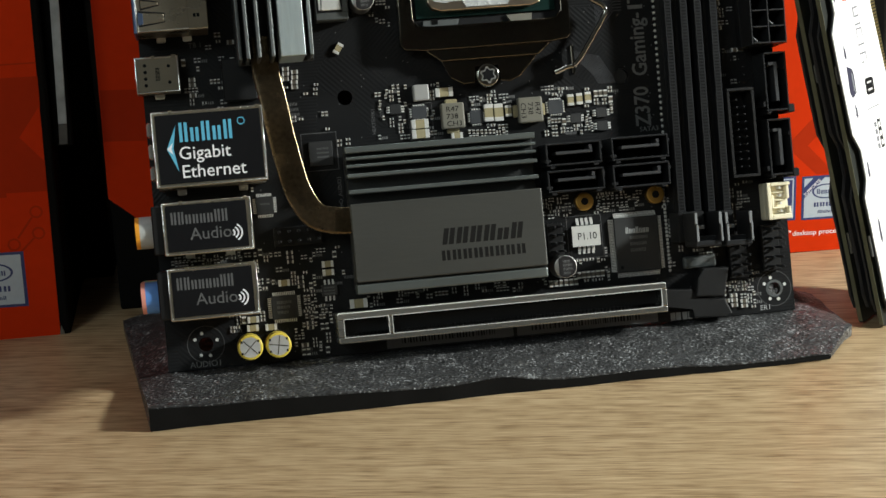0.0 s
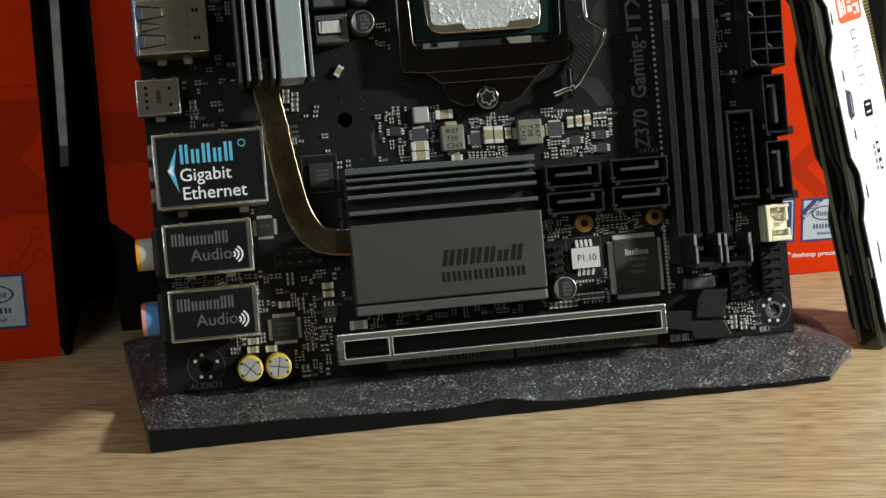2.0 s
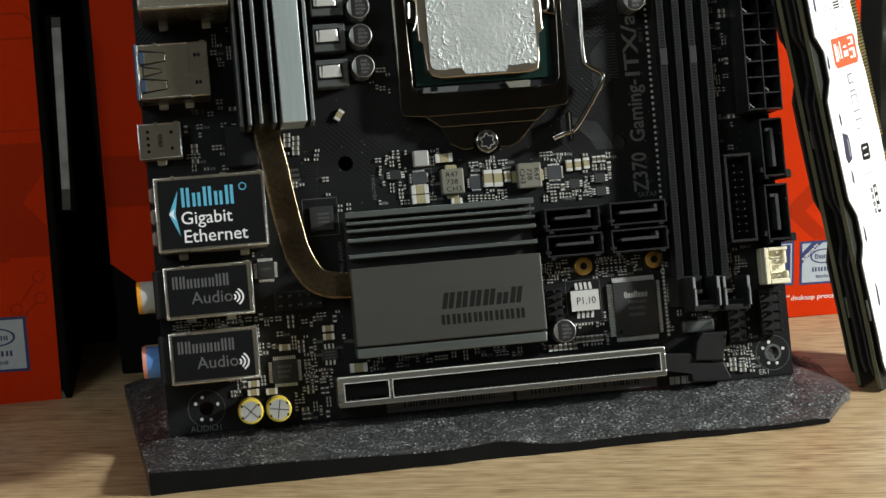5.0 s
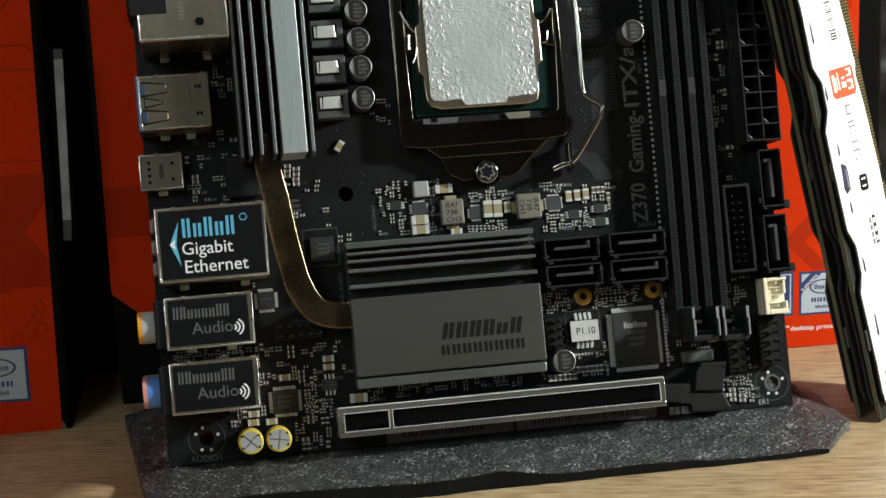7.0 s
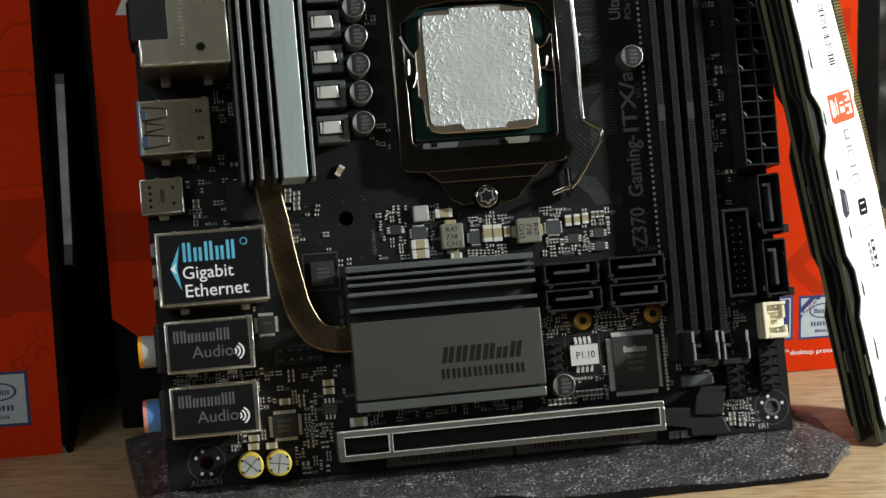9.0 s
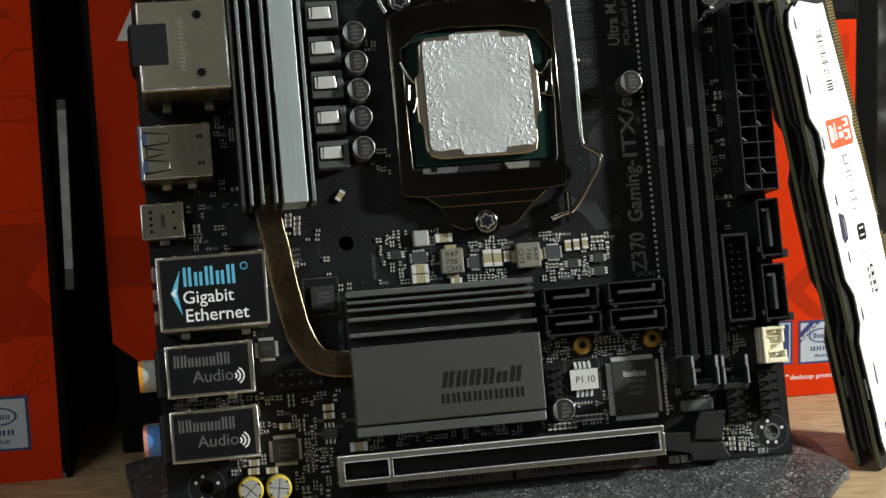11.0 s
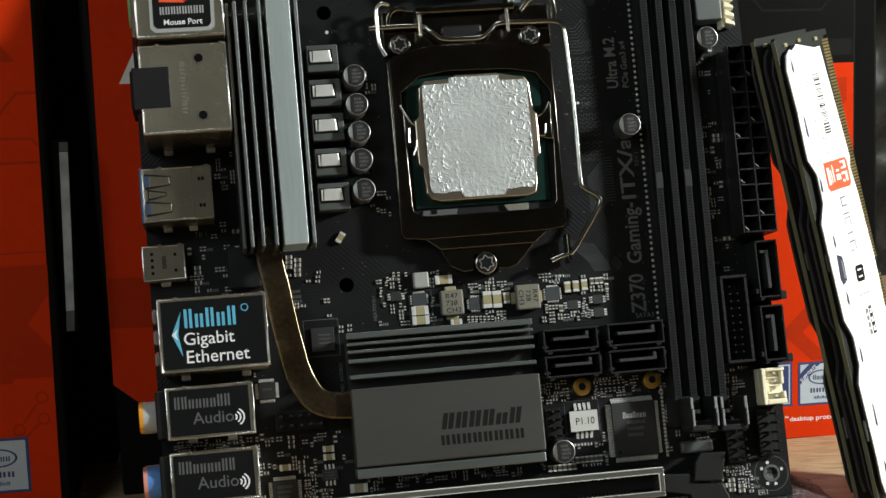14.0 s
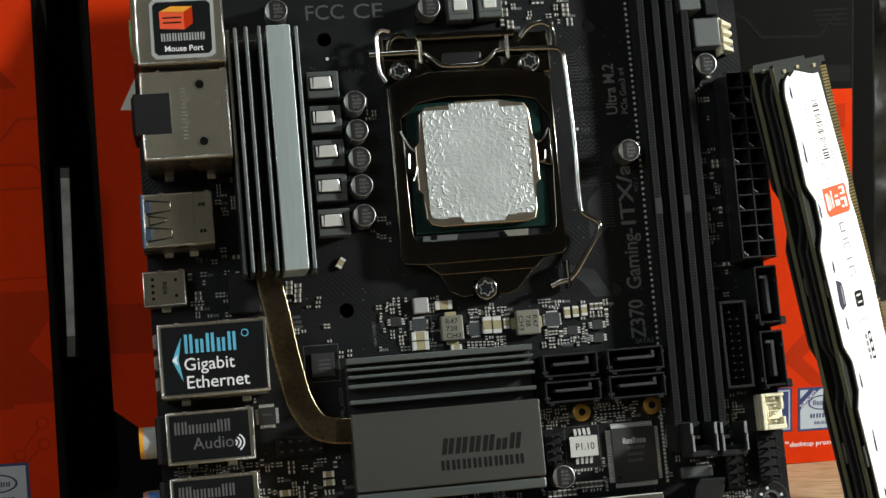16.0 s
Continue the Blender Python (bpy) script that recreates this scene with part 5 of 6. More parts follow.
def molded_inductor(x0, x1, y0, y1, turn):
    c = part("inductor", box(B(), x0, x1, y0, y1, 0.3, 3.0, 0.45, 2), "ferrite", board, "grey-brown marked power inductor")
    part("terminal", box(B(), (x0 + x1) / 2 - 1.6, (x0 + x1) / 2 + 1.6, y1 - 0.2, y1 + 1.1, 0.05, 1.2, 0.2) if not turn else box(B(), x0 - 1.2, x0 + 0.2, (y0 + y1) / 2 - 1.6, (y0 + y1) / 2 + 1.6, 0.05, 1.2, 0.2), "ceramic_tan", c)
    part("terminal", box(B(), (x0 + x1) / 2 - 1.6, (x0 + x1) / 2 + 1.6, y0 - 1.1, y0 + 0.2, 0.05, 1.2, 0.2) if not turn else box(B(), x1 - 0.2, x1 + 0.9, (y0 + y1) / 2 - 1.6, (y0 + y1) / 2 + 1.6, 0.05, 1.2, 0.2), "ceramic_tan", c)
    cx, cy = (x0 + x1) / 2, (y0 + y1) / 2
    for k, word in enumerate(("R47", "738", "CH3")):
        off = 1.35 - 1.95 * k
        if turn:
            text("marking", word, 1.35, cx + off - 0.1, cy + 2.0, 3.01, "marking_dark", c, turn=-90, bold=0.0, wide=1.15)
        else:
            text("marking", word, 1.35, cx - 1.9, cy + off - 0.2, 3.01, "marking_dark", c, bold=0.0, wide=1.15)


molded_inductor(77.0, 83.2, 57.0, 63.8, False)
molded_inductor(97.8, 104.4, 56.9, 63.7, True)
part("inductor", box(B(), 70.1, 74.3, 65.0, 69.3, 0.1, 2.6, 0.4, 2), "light_ferrite", board, "pale grey square inductor")
part("crystal", box(B(), 139.6, 148.8, 14.0, 17.3, 0.1, 2.2, 0.7, 2), "choke_grey", board, "low metal crystal can")
for hx, hy in ((113.7, 34.7), (133.4, 34.9)):
    s = part("brass_standoff", cyl(B(), hx, hy, 0.05, 2.2, 2.5, 28, bevel=0.3), "brass", board, "round brass standoff", smooth=True)
    part("bore", cyl(B(), hx, hy, 2.2, 2.22, 1.0, 20), "label_black", s)
for hx, hy in ((10.16, 6.35), (165.1, 6.35)):
    bm = B()
    frame_plate(bm, [(hx + 4.9 * math.cos(k * 0.1745), hy + 4.9 * math.sin(k * 0.1745)) for k in range(36)],
                [(hx + 4.68 * math.cos(k * 0.1745), hy + 4.68 * math.sin(k * 0.1745)) for k in range(36)], 0.01, 0.03)
    ring = part("mounting_ring", bm, "marking_faint", board, "printed ring round a mounting hole")
    for k in range(8):
        a = k * math.pi / 4 + 0.3
        if k % 3 != 1:
            part("plated_hole", cyl(B(), hx + 3.1 * math.cos(a), hy + 3.1 * math.sin(a), 0.0, 0.12, 0.45, 12), "tin", ring)
bm = B()
frame_plate(bm, [(165.1 + 2.4 * math.cos(k * 0.2618), 6.35 + 2.4 * math.sin(k * 0.2618)) for k in range(24)], [(165.1 + 1.75 * math.cos(k * 0.2618), 6.35 + 1.75 * math.sin(k * 0.2618)) for k in range(24)], 0.01, 0.15)
part("hole_plating", bm, "choke_grey", board)


# ---------- small soldered parts ----------
def smd_mesh(name, l, w, h, body):
    bm = B()
    box(bm, -l / 2 + l * 0.22, l / 2 - l * 0.22, -w / 2, w / 2, 0.03, h)
    n = len(bm.faces)
    box(bm, -l / 2, -l / 2 + l * 0.24, -w / 2 - 0.03, w / 2 + 0.03, 0.02, h + 0.04, 0.05)
    box(bm, l / 2 - l * 0.24, l / 2, -w / 2 - 0.03, w / 2 + 0.03, 0.02, h + 0.04, 0.05)
    for i, f in enumerate(bm.faces):
        f.material_index = 0 if i < n else 1
    me = mesh_of(name, bm, body)
    me.materials.append(MATS["tin"])
    return me


SMD = {"r": smd_mesh("resistor", 1.05, 0.58, 0.35, "resistor_black"), "c": smd_mesh("ceramic_capacitor", 1.1, 0.6, 0.55, "ceramic_brown"),
       "R": smd_mesh("resistor", 1.7, 0.85, 0.45, "resistor_black"), "C": smd_mesh("ceramic_capacitor", 1.8, 0.95, 0.8, "ceramic_brown"),
       "T": smd_mesh("ceramic_capacitor", 4.6, 2.3, 1.5, "ceramic_tan"), "U": smd_mesh("ceramic_capacitor", 3.0, 1.6, 1.2, "ceramic_tan")}
NAMES = {"r": "resistor", "c": "ceramic_capacitor", "R": "resistor", "C": "ceramic_capacitor", "T": "ceramic_capacitor", "U": "ceramic_capacitor"}
SIZE = {"r": (1.05, 0.58), "c": (1.1, 0.6), "R": (1.7, 0.85), "C": (1.8, 0.95), "T": (4.6, 2.3), "U": (3.0, 1.6)}
taken = []
silk = B()


def smd(kind, x, y, turn=0):
    o = part(NAMES[kind], SMD[kind], "tin", board)
    o.matrix_basis = Matrix.Translation(Vector((x, y, 0.0)) * MM) @ Matrix.Rotation(radians(turn), 4, "Z")
    l, w = SIZE[kind]
    if turn % 180 == 90:
        l, w = w, l
    taken.append((x - l / 2 - 0.15, x + l / 2 + 0.15, y - w / 2 - 0.15, y + w / 2 + 0.15))


def keep_out(x0, x1, y0, y1):
    taken.append((x0, x1, y0, y1))


def free(x, y, l, w):
    return all(x + l / 2 < a or x - l / 2 > b or y + w / 2 < c or y - w / 2 > d for a, b, c, d in taken)


def scatter(x0, x1, y0, y1, n, seed, kinds="rrcc", grid=0.45):
    """Fill a patch of the board with small parts on a grid, in short rows, none overlapping."""
    rng = random.Random(seed)
    done = tries = 0
    while done < n and tries < n * 30:
        tries += 1
        k = rng.choice(kinds)
        turn = rng.choice((0, 90))
        x, y = x0 + grid * rng.randrange(int((x1 - x0) / grid) + 1), y0 + grid * rng.randrange(int((y1 - y0) / grid) + 1)
        run = rng.choice((1, 2, 2, 3, 4))
        laid = []
        for q in range(run):
            l, w = SIZE[k]
            if turn:
                l, w = w, l
            if free(x, y, l + 0.2, w + 0.2) and x0 <= x <= x1 and y0 <= y <= y1:
                smd(k, x, y, turn)
                done += 1
                laid += [(x - l / 2, y - w / 2), (x + l / 2, y + w / 2)]
            if turn:
                x += SIZE[k][1] + 0.35
            else:
                y += SIZE[k][1] + 0.35
        if laid and rng.random() < 0.75:
            a, b = min(p[0] for p in laid) - 0.16, max(p[0] for p in laid) + 0.16
            c, d = min(p[1] for p in laid) - 0.16, max(p[1] for p in laid) + 0.16
            frame_plate(silk, [(a, c), (b, c), (b, d), (a, d)], [(a + 0.1, c + 0.1), (b - 0.1, c + 0.1), (b - 0.1, d - 0.1), (a + 0.1, d - 0.1)], 0.008, 0.016)
            if rng.random() < 0.4:
                for q in range(3):
                    box(silk, b + 0.2 + 0.55 * q, b + 0.55 + 0.55 * q, c, c + 0.75, 0.008, 0.014)


for r in ((69, 74.2, 60, 64.2), (76, 84.2, 55.8, 65.2), (84.4, 89, 57.4, 62), (96.4, 105.6, 56, 64.5), (105.8, 111, 58.2, 63.2), (69.8, 74.6, 64.6, 69.6), (62.9, 67.6, 61.8, 65.0), (111.2, 116, 55.6, 58.8),
          (118.4, 123.2, 53, 60), (26.8, 36, 9.8, 18.4), (25.4, 32, 37.4, 44.6), (40.6, 48.4, 49.4, 58.6), (17.6, 32.6, 1, 8.6), (40.4, 47.0, 14.0, 25.6), (29.8, 44.4, 29.4, 36.2), (119.6, 135.2, 12.8, 31.2),
          (108.2, 118, 19.8, 31), (102, 109, 14, 22), (110.8, 116.6, 31.8, 37.6), (130.5, 136.3, 32, 37.8), (29.5, 49.8, 32, 62)):
    keep_out(*r)
keep_out(159.6, 170.5, 0, 12)
keep_out(4.8, 15.6, 0.4, 12)
keep_out(151, 158.6, 9.6, 24)
keep_out(161.4, 168, 10.8, 24.6)
for x, y in ((78.5, 66.9), (71.3, 59.0), (71.3, 56.4)):
    smd("T", x, y)
for x, y in ((90.0, 60.5), (92.7, 60.4)):
    smd("T", x, y, 90)
for x, y in ((112.6, 62.2), (115.0, 62.3), (117.4, 62.5)):
    smd("U", x, y, 90)
smd("U", 81.0, 55.1)
smd("U", 95.4, 60.6, 90)
for x, y in ((22.9, 11.6), (22.6, 9.4), (27.4, 9.2), (31.8, 20.4), (43.6, 24.3), (43.6, 22.1)):
    smd("U", x, y)
smd("T", 50.8, 13.2)
smd("U", 51.5, 80.5, 55)
for k in range(6):
    for j in range(2):
        smd("r", 119.4 + 1.25 * k, 33.2 + 2.0 * j, 90)
for x, y in ((37.2, 76.2), (37.1, 74.9), (37.0, 73.6), (39.5, 75.3), (39.4, 73.9), (39.2, 72.6), (39.2, 71.3), (36.9, 71.4), (44.9, 71.6), (44.6, 70.4), (44.4, 69.2), (41.9, 69.4), (46.8, 59.7), (49.7, 56.4), (49.6, 55.2), (52.0, 56.6), (51.9, 55.4), (52.3, 54.2)):
    smd("C" if x > 36.95 and y > 71 and x < 40 else "c", x, y)
for x, y in ((39.6, 60.7), (41.1, 60.3), (42.3, 60.6), (49.7, 52.7), (49.6, 51.5), (49.5, 50.3), (31.3, 54.3), (31.2, 53.2), (31.7, 50.7), (32.5, 45.7), (29.5, 45.8), (25.7, 45.5), (61.3, 65.6), (61.1, 64.2), (62.9, 67.0), (63.3, 68.3), (65.1, 69.4), (66.4, 69.4), (66.4, 67.6), (66.5, 65.8), (68.4, 69.2), (68.0, 64.6), (63.4, 61.4), (61.9, 61.4), (67.4, 62.2), (67.4, 60.0)):
    if free(x, y, 0.7, 1.1):
        smd("c", x, y, 90)
for k in range(7):
    smd("c", 84.5 + 1.1 * k, 55.9 - 0.07 * k, 90)
for k in range(6):
    smd("C", 110.8 + 1.3 * k, 15.0, 90)
    smd("C", 102.9 + 1.38 * k, 13.4, 90)
scatter(60.4, 69.2, 56.0, 70.4, 16, 1)
scatter(74.4, 77.4, 56, 70, 8, 2)
scatter(84.2, 95, 54.4, 57.2, 26, 3, "cccr")
scatter(84.2, 96, 62, 66.4, 14, 4)
scatter(105.4, 123.4, 53.4, 58.4, 44, 5, "ccrC")
scatter(117.0, 124.0, 58.4, 65.0, 22, 6, "cCc")
scatter(104.8, 112, 63.2, 66, 10, 7)
scatter(33, 50, 36.6, 49.4, 14, 8)
scatter(24.5, 48.5, 18.6, 29.0, 46, 9, "rrrccR")
scatter(16.5, 43.0, 0.9, 13.8, 36, 10, "rrccCR")
scatter(36, 44, 8, 18, 30, 11, "rcCc")
scatter(3.6, 24.4, 27.7, 29.4, 26, 12, "rrr")
scatter(36.5, 47.5, 58.8, 77, 5, 13, "rcc")
scatter(48, 52, 48, 58, 4, 15, "cc")
scatter(11, 24, 66.3, 85.5, 34, 16, "rrcC")
scatter(19.4, 24.2, 86, 106, 16, 17, "rrc")
scatter(101, 119, 13.4, 16.2, 30, 18, "crr")
scatter(50.5, 101, 12.4, 15.2, 40, 19, "rrrrc")
scatter(101.8, 136, 31.4, 36.4, 46, 20, "rrr")
scatter(108.4, 119.4, 18.6, 21.6, 14, 21)
scatter(134.6, 137.4, 12, 50, 18, 22, "rr")
scatter(150.6, 168, 2, 12, 40, 23, "rrcC")
scatter(153.2, 159.8, 62.4, 128, 58, 24, "rrrcC")
scatter(153.4, 160, 24.4, 36.4, 22, 25, "rrr")
scatter(102, 122, 143.6, 156, 50, 26, "ccrrRC")
scatter(60.6, 66, 86, 92, 10, 27, "rr")
scatter(61, 64.5, 120, 126, 8, 28, "rc")
scatter(150.2, 153.0, 132, 143, 8, 29, "rr")
scatter(136.5, 150.2, 17.4, 21.0, 10, 30, "rrc")

tagged(part("silkscreen", silk, "marking_silk", board, "fine pale printed outlines"), kind="stuff")
via = B()
rng = random.Random(77)
for k in range(420):
    x, y = rng.uniform(24, 168), rng.uniform(2, 142)
    if free(x, y, 0.5, 0.5):
        prism(via, [(x + 0.16 * math.cos(a * 1.0472), y + 0.16 * math.sin(a * 1.0472)) for a in range(6)], 0.0, 0.02)
tagged(part("vias", via, "marking_silk", board, "tiny plated through holes"), kind="stuff")

# solder joints beside the memory slots
joint = mesh_of("solder_joint", cyl(B(), 0, 0, 0, 0.45, 0.46, 10, r2=0.2), "tin")
for k in range(72):
    for x in (137.6, 145.5):
        y = 37 + k * 1.62
        o = part("solder_joint", joint, "tin", board)
        o.location = Vector((x + (y - 50) * 0.009, y, 0.0)) * MM
for k in range(22):
    o = part("solder_joint", joint, "tin", board)
    o.location = Vector((136.2, 14 + k * 1.05, 0.0)) * MM

# ---------- printing on the board ----------
P = 0.012
text("board_print", "Z370", 4.1, 134.4, 53.6, P, "marking_print", board, turn=90, bold=0.09, span=10.8)
text("board_print", "Gaming-", 4.1, 134.6, 67.2, P, "marking_print", board, turn=90, bold=0.09, span=17.0)
text("board_print", "ITX/ac", 4.1, 134.8, 85.0, P, "marking_print", board, turn=90, bold=0.09, span=20.6)
text("board_print", "Ultra M.2", 3.2, 133.0, 116.8, P, "marking_silk", board, turn=90, bold=0.07, wide=0.84)
text("board_print", "PCIe Gen3 x4", 1.75, 136.0, 116.8, P, "marking_silk", board, turn=90, bold=0.03, wide=0.95)
text("board_print", "REV 1", 1.2, 136.6, 94.5, P, "marking_dim", board, turn=90)
text("board_print", "FCC", 4.2, 47.2, 148.6, P, "marking_faint", board, bold=0.02)
text("board_print", "CE", 4.2, 60.6, 148.4, P, "marking_faint", board, bold=0.01, wide=1.2)
text("board_print", "SATA3", 1.3, 131.2, 52.2, P, "marking_silk", board)
text("board_print", "AUDIO1", 1.6, 5.6, 0.5, P, "marking_silk", board)
text("board_print", "TB 1", 1.3, 12.6, 83.6, P, "marking_silk", board)
text("board_print", "HEATSINK1", 0.95, 59.6, 57.2, P, "marking_dim", board, turn=90)
text("board_print", "PQ20", 0.9, 62.0, 61.0, P, "marking_dim", board, turn=90)
text("board_print", "PL12", 0.9, 66.4, 58.2, P, "marking_dim", board)
text("board_print", "TP60", 0.9, 38.2, 62.6, P, "marking_dim", board)
text("board_print", "VT1", 0.9, 53.6, 137.0, P, "marking_dim", board)
text("board_print", "T103", 0.9, 121.8, 112.6, P, "marking_dim", board)
text("board_print", "LED1", 1.2, 168.9, 133.0, P, "marking_grey", board, turn=90)
text("board_print", "HD_AUDIO1", 1.0, 49.2, 39.0, P, "marking_silk", board, turn=90)
text("board_print", "ER1", 1.4, 160.6, 0.7, P, "marking_grey", board)
for k, (x, y) in enumerate(((36.4, 66.5), (36.6, 65.1), (36.8, 63.8), (44.0, 18.6), (47.6, 20.0), (34.6, 2.0), (110.6, 53.0), (68.6, 54.8), (84.0, 53.4), (106.8, 63.9))):
    word_bars("board_print", x, x + 3.2, y, y + 0.8, P, "marking_dim", board, 70 + k, letters=4, thick=0.01)
word_bars("board_emblem", 135.0, 145.0, 0.3, 2.4, P, "marking_grey", board, 88, letters=3, stroke=0.4)
part("test_pad", cyl(B(), 120.9, 113.4, 0.0, 0.2, 0.4, 12), "tin", board)
part("test_pad", cyl(B(), 52.6, 137.4, 0.0, 0.2, 0.5, 12), "tin", board)
for x0, x1 in ((57.4, 91.6), (92.6, 131.6)):
    s = part("serial_label", box(B(), x0, x1, 0.4, 3.4, 0.01, 0.10), "sticker_grey", board, "grey paper label with bars of print")
    rng = random.Random(int(x0))
    x = x0 + 4
    bars = B()
    while x < x1 - 5:
        w = rng.choice((0.2, 0.35, 0.5))
        box(bars, x, x + w, 1.5, 2.9, 0.10, 0.12)
        x += w + rng.choice((0.25, 0.4, 0.6))
    tagged(part("bar_print", bars, "label_black", s), kind="stuff")
bm = B()
frame_plate(bm, [(39.6, 48.9), (49.0, 48.9), (49.0, 58.9), (39.6, 58.9)], [(39.75, 49.05), (48.85, 49.05), (48.85, 58.75), (39.75, 58.75)], 0.01, 0.02)
frame_plate(bm, [(68.6, 54.2), (75.0, 54.2), (75.0, 64.6), (68.6, 64.6)], [(68.72, 54.32), (74.88, 54.32), (74.88, 64.48), (68.72, 64.48)], 0.01, 0.02)
frame_plate(bm, [(108.6, 19.4), (118.2, 19.4), (118.2, 31.0), (108.6, 31.0)], [(108.72, 19.52), (118.08, 19.52), (118.08, 30.88), (108.72, 30.88)], 0.01, 0.02)
tagged(part("outline_print", bm, "marking_dim", board), kind="stuff")
# fanned copper tracks near the lower right cooler hole
bm = B()
for k in range(13):
    o = k * 0.75
    circuit_line(bm, [(112.4 + o, 76.0 - 0.2 * k), (119.5 + o * 0.6, 69.0 - 0.1 * k), (121.0 + o * 0.5, 66.0)], 0.28, 0.004)
for k in range(16):
    o = k * 0.8
    circuit_line(bm, [(121.5, 80.0 + o), (126.8, 85.4 + o), (129.0, 85.4 + o)], 0.28, 0.004)
for k in range(30):
    y = 97.0 + k * 1.15
    pts = []
    for q in range(9):
        x = 119.8 + 0.85 * q + 0.25 * math.sin(k * 1.7)
        lo, hi = (y, y + 0.55) if q % 2 else (y + 0.55, y)
        pts += [(x, lo), (x, hi)]
    if k % 7 != 5:
        circuit_line(bm, pts, 0.16, 0.004)
for k in range(9):
    circuit_line(bm, [(120.0, 127.5 + 0.9 * k), (124.0 - 0.25 * k, 127.5 + 0.9 * k), (126.4 - 0.25 * k, 129.9 + 0.9 * k)], 0.2, 0.004)
tagged(part("copper_track", bm, "marking_track", board), kind="stuff")

# ---------- memory modules leaning beside the board ----------
foot = Vector((0.1934, -0.0058, 0.0005))
up = Vector((-0.1680, 0.1403, 0.9758)).normalized()
wide = Vector((0.7448, 0.6665, 0.0324))
wide = (wide - up * wide.dot(up)).normalized()
out = wide.cross(up)
STICK = Matrix((wide, up, out)).transposed().to_4x4()
STICK.translation = foot


def memory_stick(m, label, white):
    s = thing("memory_module", m, label, "memory module", "memory modules leaning by the board")
    part("circuit_card", prism(B(), [(0.6, 0.0), (31.0, 0.0), (31.0, 62.0), (29.6, 63.0), (29.6, 64.5), (31.0, 65.5), (31.0, 130), (28.6, 130), (28.6, 131.6), (31.0, 131.6), (31.0, 133.3), (0.6, 133.3), (0.0, 132.7), (0.0, 0.6)], -0.6, 0.6), "module_face", s, "dark olive circuit card")
    part("card_edge", box(B(), -0.15, 0.0, 0.6, 132.6, -0.62, 0.62), "module_green", s, "pale olive cut edge of the card")
    near = [(1.5, 4.0), (0.4, 8.0), (0.6, 15.5), (0.0, 36.4), (2.8, 41.0), (3.0, 49.0), (0.0, 54.0), (-0.4, 72.2), (-0.4, 81.4), (3.2, 86.6), (3.4, 94.5), (0.0, 99.1), (0.4, 112.4), (-0.2, 124.3), (1.3, 128.0), (3.7, 129.6)]
    far = [(5.5, 129.0), (8.5, 130.6), (18.5, 128.6), (22.0, 128.7), (23.1, 116.7), (25.0, 96.7), (23.8, 93.6), (25.0, 86.0), (26.3, 66.7), (25.6, 44.0), (24.2, 40.0), (25.4, 36.0), (25.4, 10.0), (22.0, 4.0)]
    for side in (1, -1):
        # Added black filler stands for the chips and the shade in the gap.
        chips = [(x + 2.4, y) for x, y in near] + [(x - 1.5, y) for x, y in far]
        lo, hi = sorted((side * 0.6, side * 1.6))
        part("chip_filling", prism(B(), chips, lo, hi), "gap_black", s, "black filler for the chips and the dark gap under the spreader")
        lo, hi = sorted((side * 1.6, side * 2.1))
        part("heat_spreader", prism(B(), near + far, lo, hi, 0.15), "spreader_edge", s, "thin grey heat spreader sheet")
        inset = [(x + 0.25, y) for x, y in near] + [(x - 0.25, y) for x, y in far]
        lo, hi = sorted((side * 2.1, side * 2.35))
        part("face", prism(B(), inset, lo, hi), "heatspreader_white" if white and side > 0 else "spreader_edge", s, "enamelled heat spreader face")
    part("clamp_tab", box(B(), -0.2, 0.5, 68.0, 73.0, 0.9, 1.6, 0.2), "vrm_fin", s)
    part("clamp_tab", box(B(), -0.2, 0.5, 20.0, 26.0, 0.9, 1.6, 0.2), "vrm_fin", s)
    bm = B()
    for k in range(140):
        y = 2 + k * 0.92
        if not 61.5 < y < 66:
            box(bm, 27.2, 30.9, y, y + 0.6, 0.6, 0.66)
    tagged(part("gold_contact", bm, "gold_contact", s, "row of gold contacts"), kind="stuff")
    for x, y in ((4.0, 131.0), (12.0, 131.5), (22, 131.0)):
        part("ceramic_capacitor", box(B(), x, x + 1.6, y - 0.5, y + 0.5, 0.6, 1.3, 0.1), "ceramic_tan", s)
    if white:
        for cx, lo, hi in ((3.3, 122.8, 127.4), (3.3, 104.8, 111.6), (4.4, 89.0, 94.0), (4.5, 73.5, 77.9), (4.8, 57.3, 61.8), (5.1, 40.8, 46.0), (5.0, 22.6, 30.0), (4.4, 9.0, 13.5)):
            part("slot_cutout", prism(B(), [(cx - 0.55, lo + 1.2), (cx + 0.1, lo), (cx + 0.65, lo + 0.8), (cx + 0.65, hi - 1.6), (cx - 0.1, hi)], 2.35, 2.38), "cutout_blue", s)
        cut = part("slot_cutout", prism(B(), [(4.0, 72.0), (6.9, 70.8), (7.3, 69.0), (6.9, 64.2), (4.2, 63.2), (3.2, 65.0)], 2.35, 2.38), "cutout_blue", s)
        part("inner_wall", prism(B(), [(5.9, 70.2), (6.6, 69.4), (6.4, 64.6), (5.7, 65.0)], 2.38, 2.40), "latch_edge", cut)
        lab = part("red_sticker", prism(B(), [(8.0, 90.0), (9.2, 88.8), (21.2, 88.6), (22.2, 89.8), (22.3, 95.6), (21.6, 96.8), (8.2, 97.0)], 2.35, 2.41), "marking_red", s, "small red printed sticker")
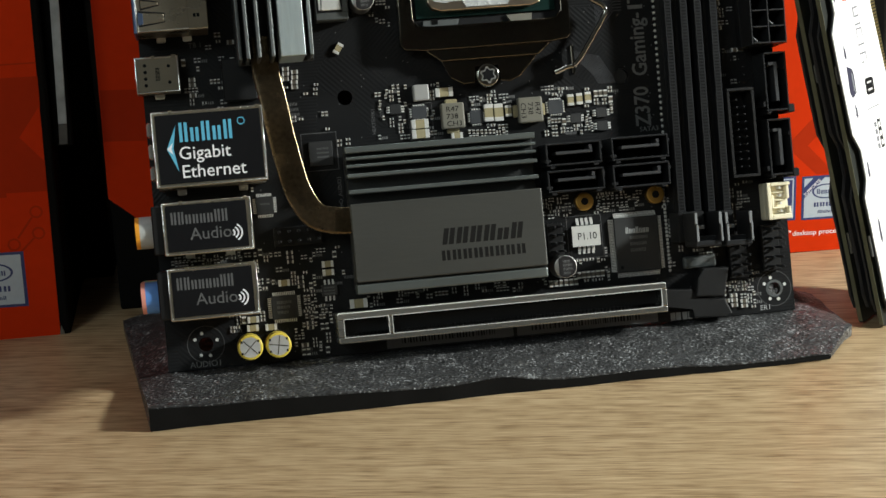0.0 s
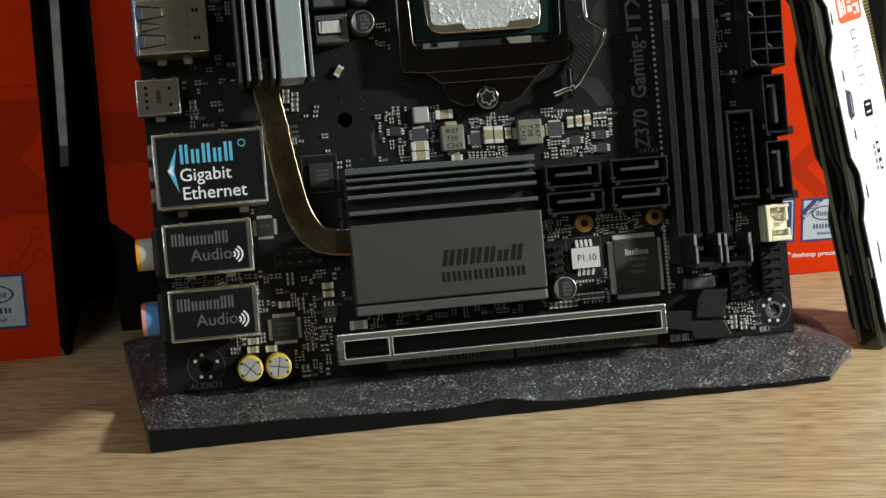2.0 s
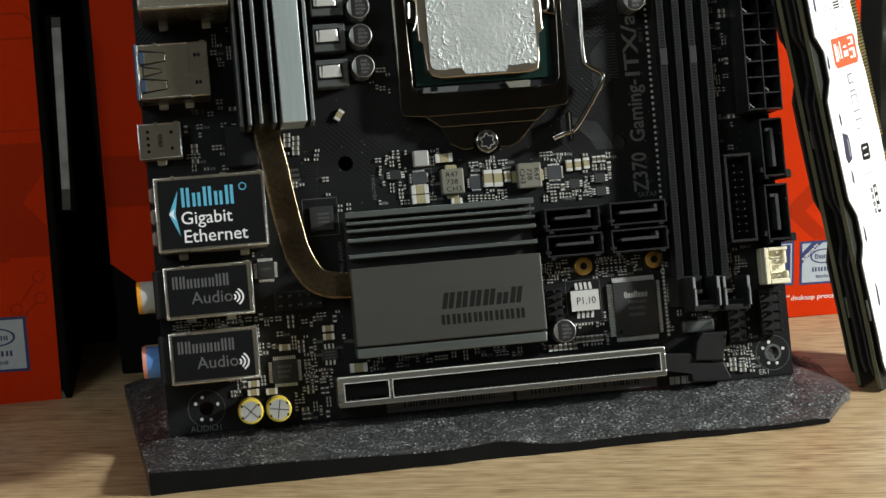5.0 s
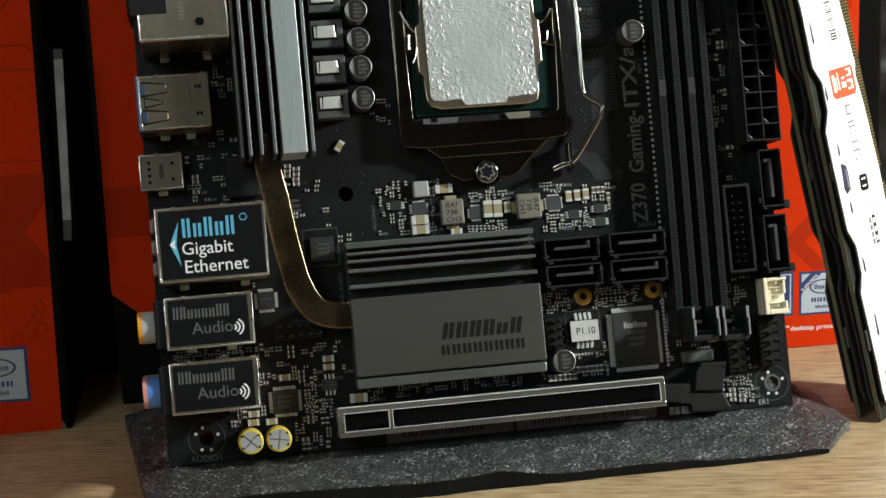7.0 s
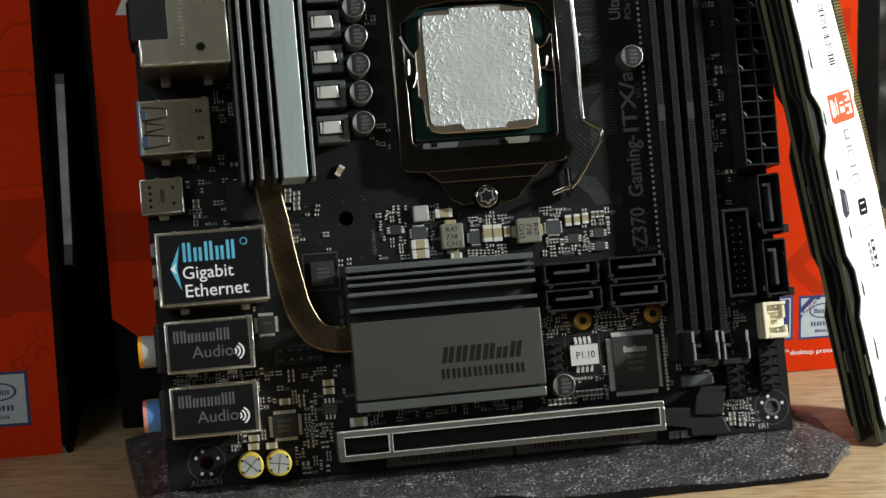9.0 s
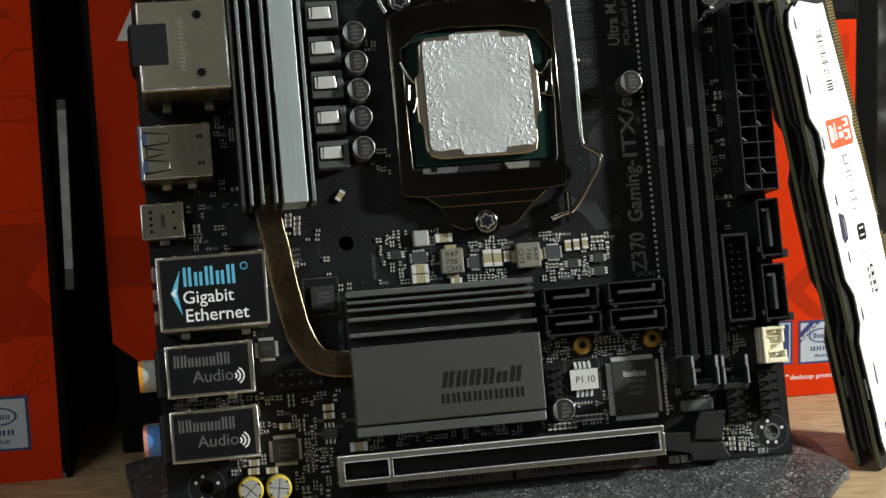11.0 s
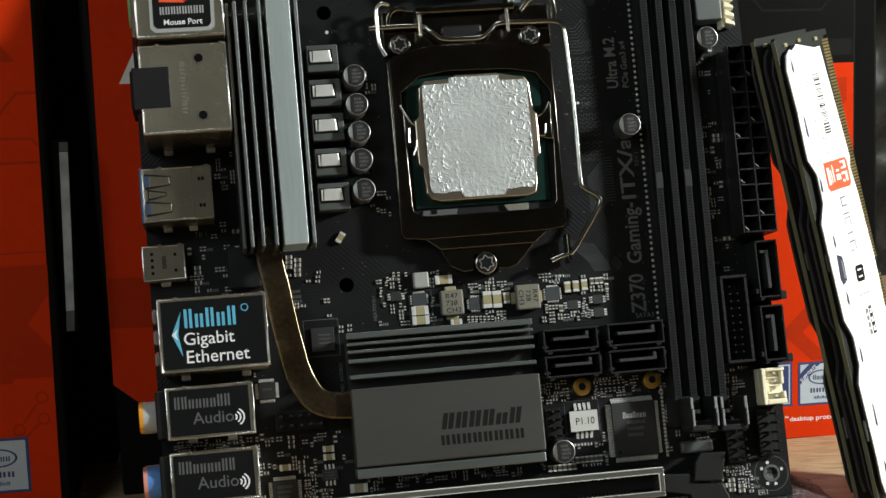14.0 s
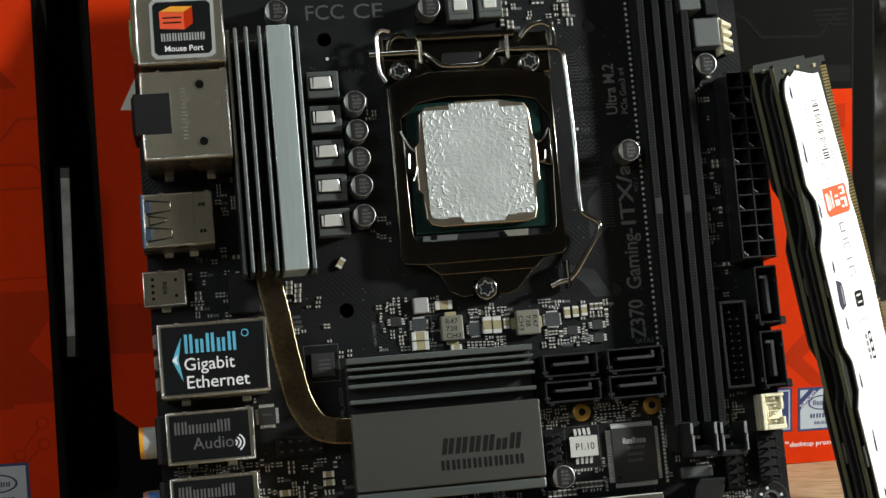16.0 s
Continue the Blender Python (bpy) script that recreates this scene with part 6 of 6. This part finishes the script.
        for a, b, c, d in ((19.6, 20.9, 90.2, 92.4), (17.6, 18.9, 90.2, 90.9), (17.6, 20.9, 92.3, 93.0), (19.6, 20.9, 93.9, 96.1), (17.8, 19.6, 93.9, 94.4), (17.8, 19.6, 95.6, 96.1), (14.2, 16.8, 91.2, 92.8), (14.6, 16.4, 93.6, 94.2), (12.4, 13.0, 91.0, 95.8), (11.2, 11.7, 91.0, 94.6), (9.2, 10.7, 90.6, 95.4)):
            part("sticker_print", box(B(), a, b, c, d, 2.41, 2.43), "sticker_white", lab)
        lab = part("barcode_label", box(B(), 7.0, 20.6, 98.5, 123.0, 2.35, 2.37), "sticker_white", s, "white barcode label")
        rng = random.Random(5)
        bm = B()
        y = 104.6
        while y < 121.6:
            h = rng.choice((0.16, 0.25, 0.45))
            box(bm, 13.6, 17.2, y, y + h, 2.37, 2.39)
            y += h + rng.choice((0.2, 0.3, 0.5))
        tagged(part("bar_print", bm, "marking_dark", lab), kind="stuff")
        for x, lo, hi, w in ((9.1, 103.0, 120.0, 0.55), (11.6, 101.5, 110.5, 0.5), (18.7, 99.6, 107.5, 0.6), (18.7, 117.0, 121.4, 0.5), (12.6, 98.8, 103.4, 0.5), (15.4, 99.4, 103.2, 0.5)):
            bm = B()
            y = lo
            while y < hi:
                h = rng.choice((0.35, 0.6, 0.8))
                box(bm, x, x + w, y, y + h, 2.37, 2.39)
                y += h + rng.choice((0.3, 0.45))
            tagged(part("bar_print", bm, "marking_fine", lab), kind="stuff")
        for k, (a, b, lo, hi) in enumerate(((13.4, 16.6, 86.0, 86.5), (13.4, 16.6, 83.6, 84.1), (13.4, 14.2, 84.1, 86.0), (13.2, 16.8, 81.4, 81.9), (13.2, 13.7, 78.0, 80.4), (16.3, 16.8, 78.0, 80.4), (13.2, 16.8, 80.2, 80.6), (13.0, 16.8, 75.8, 76.3), (13.0, 16.8, 73.4, 73.9), (16.3, 16.8, 71.2, 73.4), (13.0, 14.8, 71.0, 71.4))):
            part("wordmark_stroke", box(B(), a, b, lo, hi, 2.35, 2.38), "marking_fine", s)
        mark = part("emblem", prism(B(), [(12.7, 62.8), (13.3, 62.2), (17.0, 62.0), (17.5, 62.6), (17.7, 66.0), (17.2, 66.6), (13.5, 66.8), (12.9, 66.2)], 2.35, 2.39), "label_black", s)
        part("emblem_print", box(B(), 13.9, 16.4, 65.2, 65.7, 2.39, 2.41), "sticker_white", mark)
        part("emblem_print", box(B(), 13.9, 16.4, 63.2, 63.7, 2.39, 2.41), "sticker_white", mark)
        part("wordmark_stroke", box(B(), 11.4, 18.6, 58.4, 58.65, 2.35, 2.38), "marking_fine", s)
        block = part("wordmark_block", box(B(), 15.4, 17.3, 46.8, 54.8, 2.35, 2.38), "label_black", s)
        for k in range(3):
            part("wordmark_stroke", box(B(), 15.8, 16.9, 47.6 + 2.5 * k, 49.0 + 2.5 * k, 2.38, 2.40), "sticker_white", block)
        for k in range(4):
            part("wordmark_stroke", box(B(), 13.4, 14.8, 47.0 + k * 2.0, 48.4 + k * 2.0, 2.35, 2.38), "marking_fine", s)
    return s


memory_stick(STICK, "memory module with white enamelled heat spreader leaning by the board", True)
memory_stick(Matrix.Translation(out * -0.0060 + up * 0.0013) @ STICK, "memory module tucked behind another, black spreader edge showing", False)
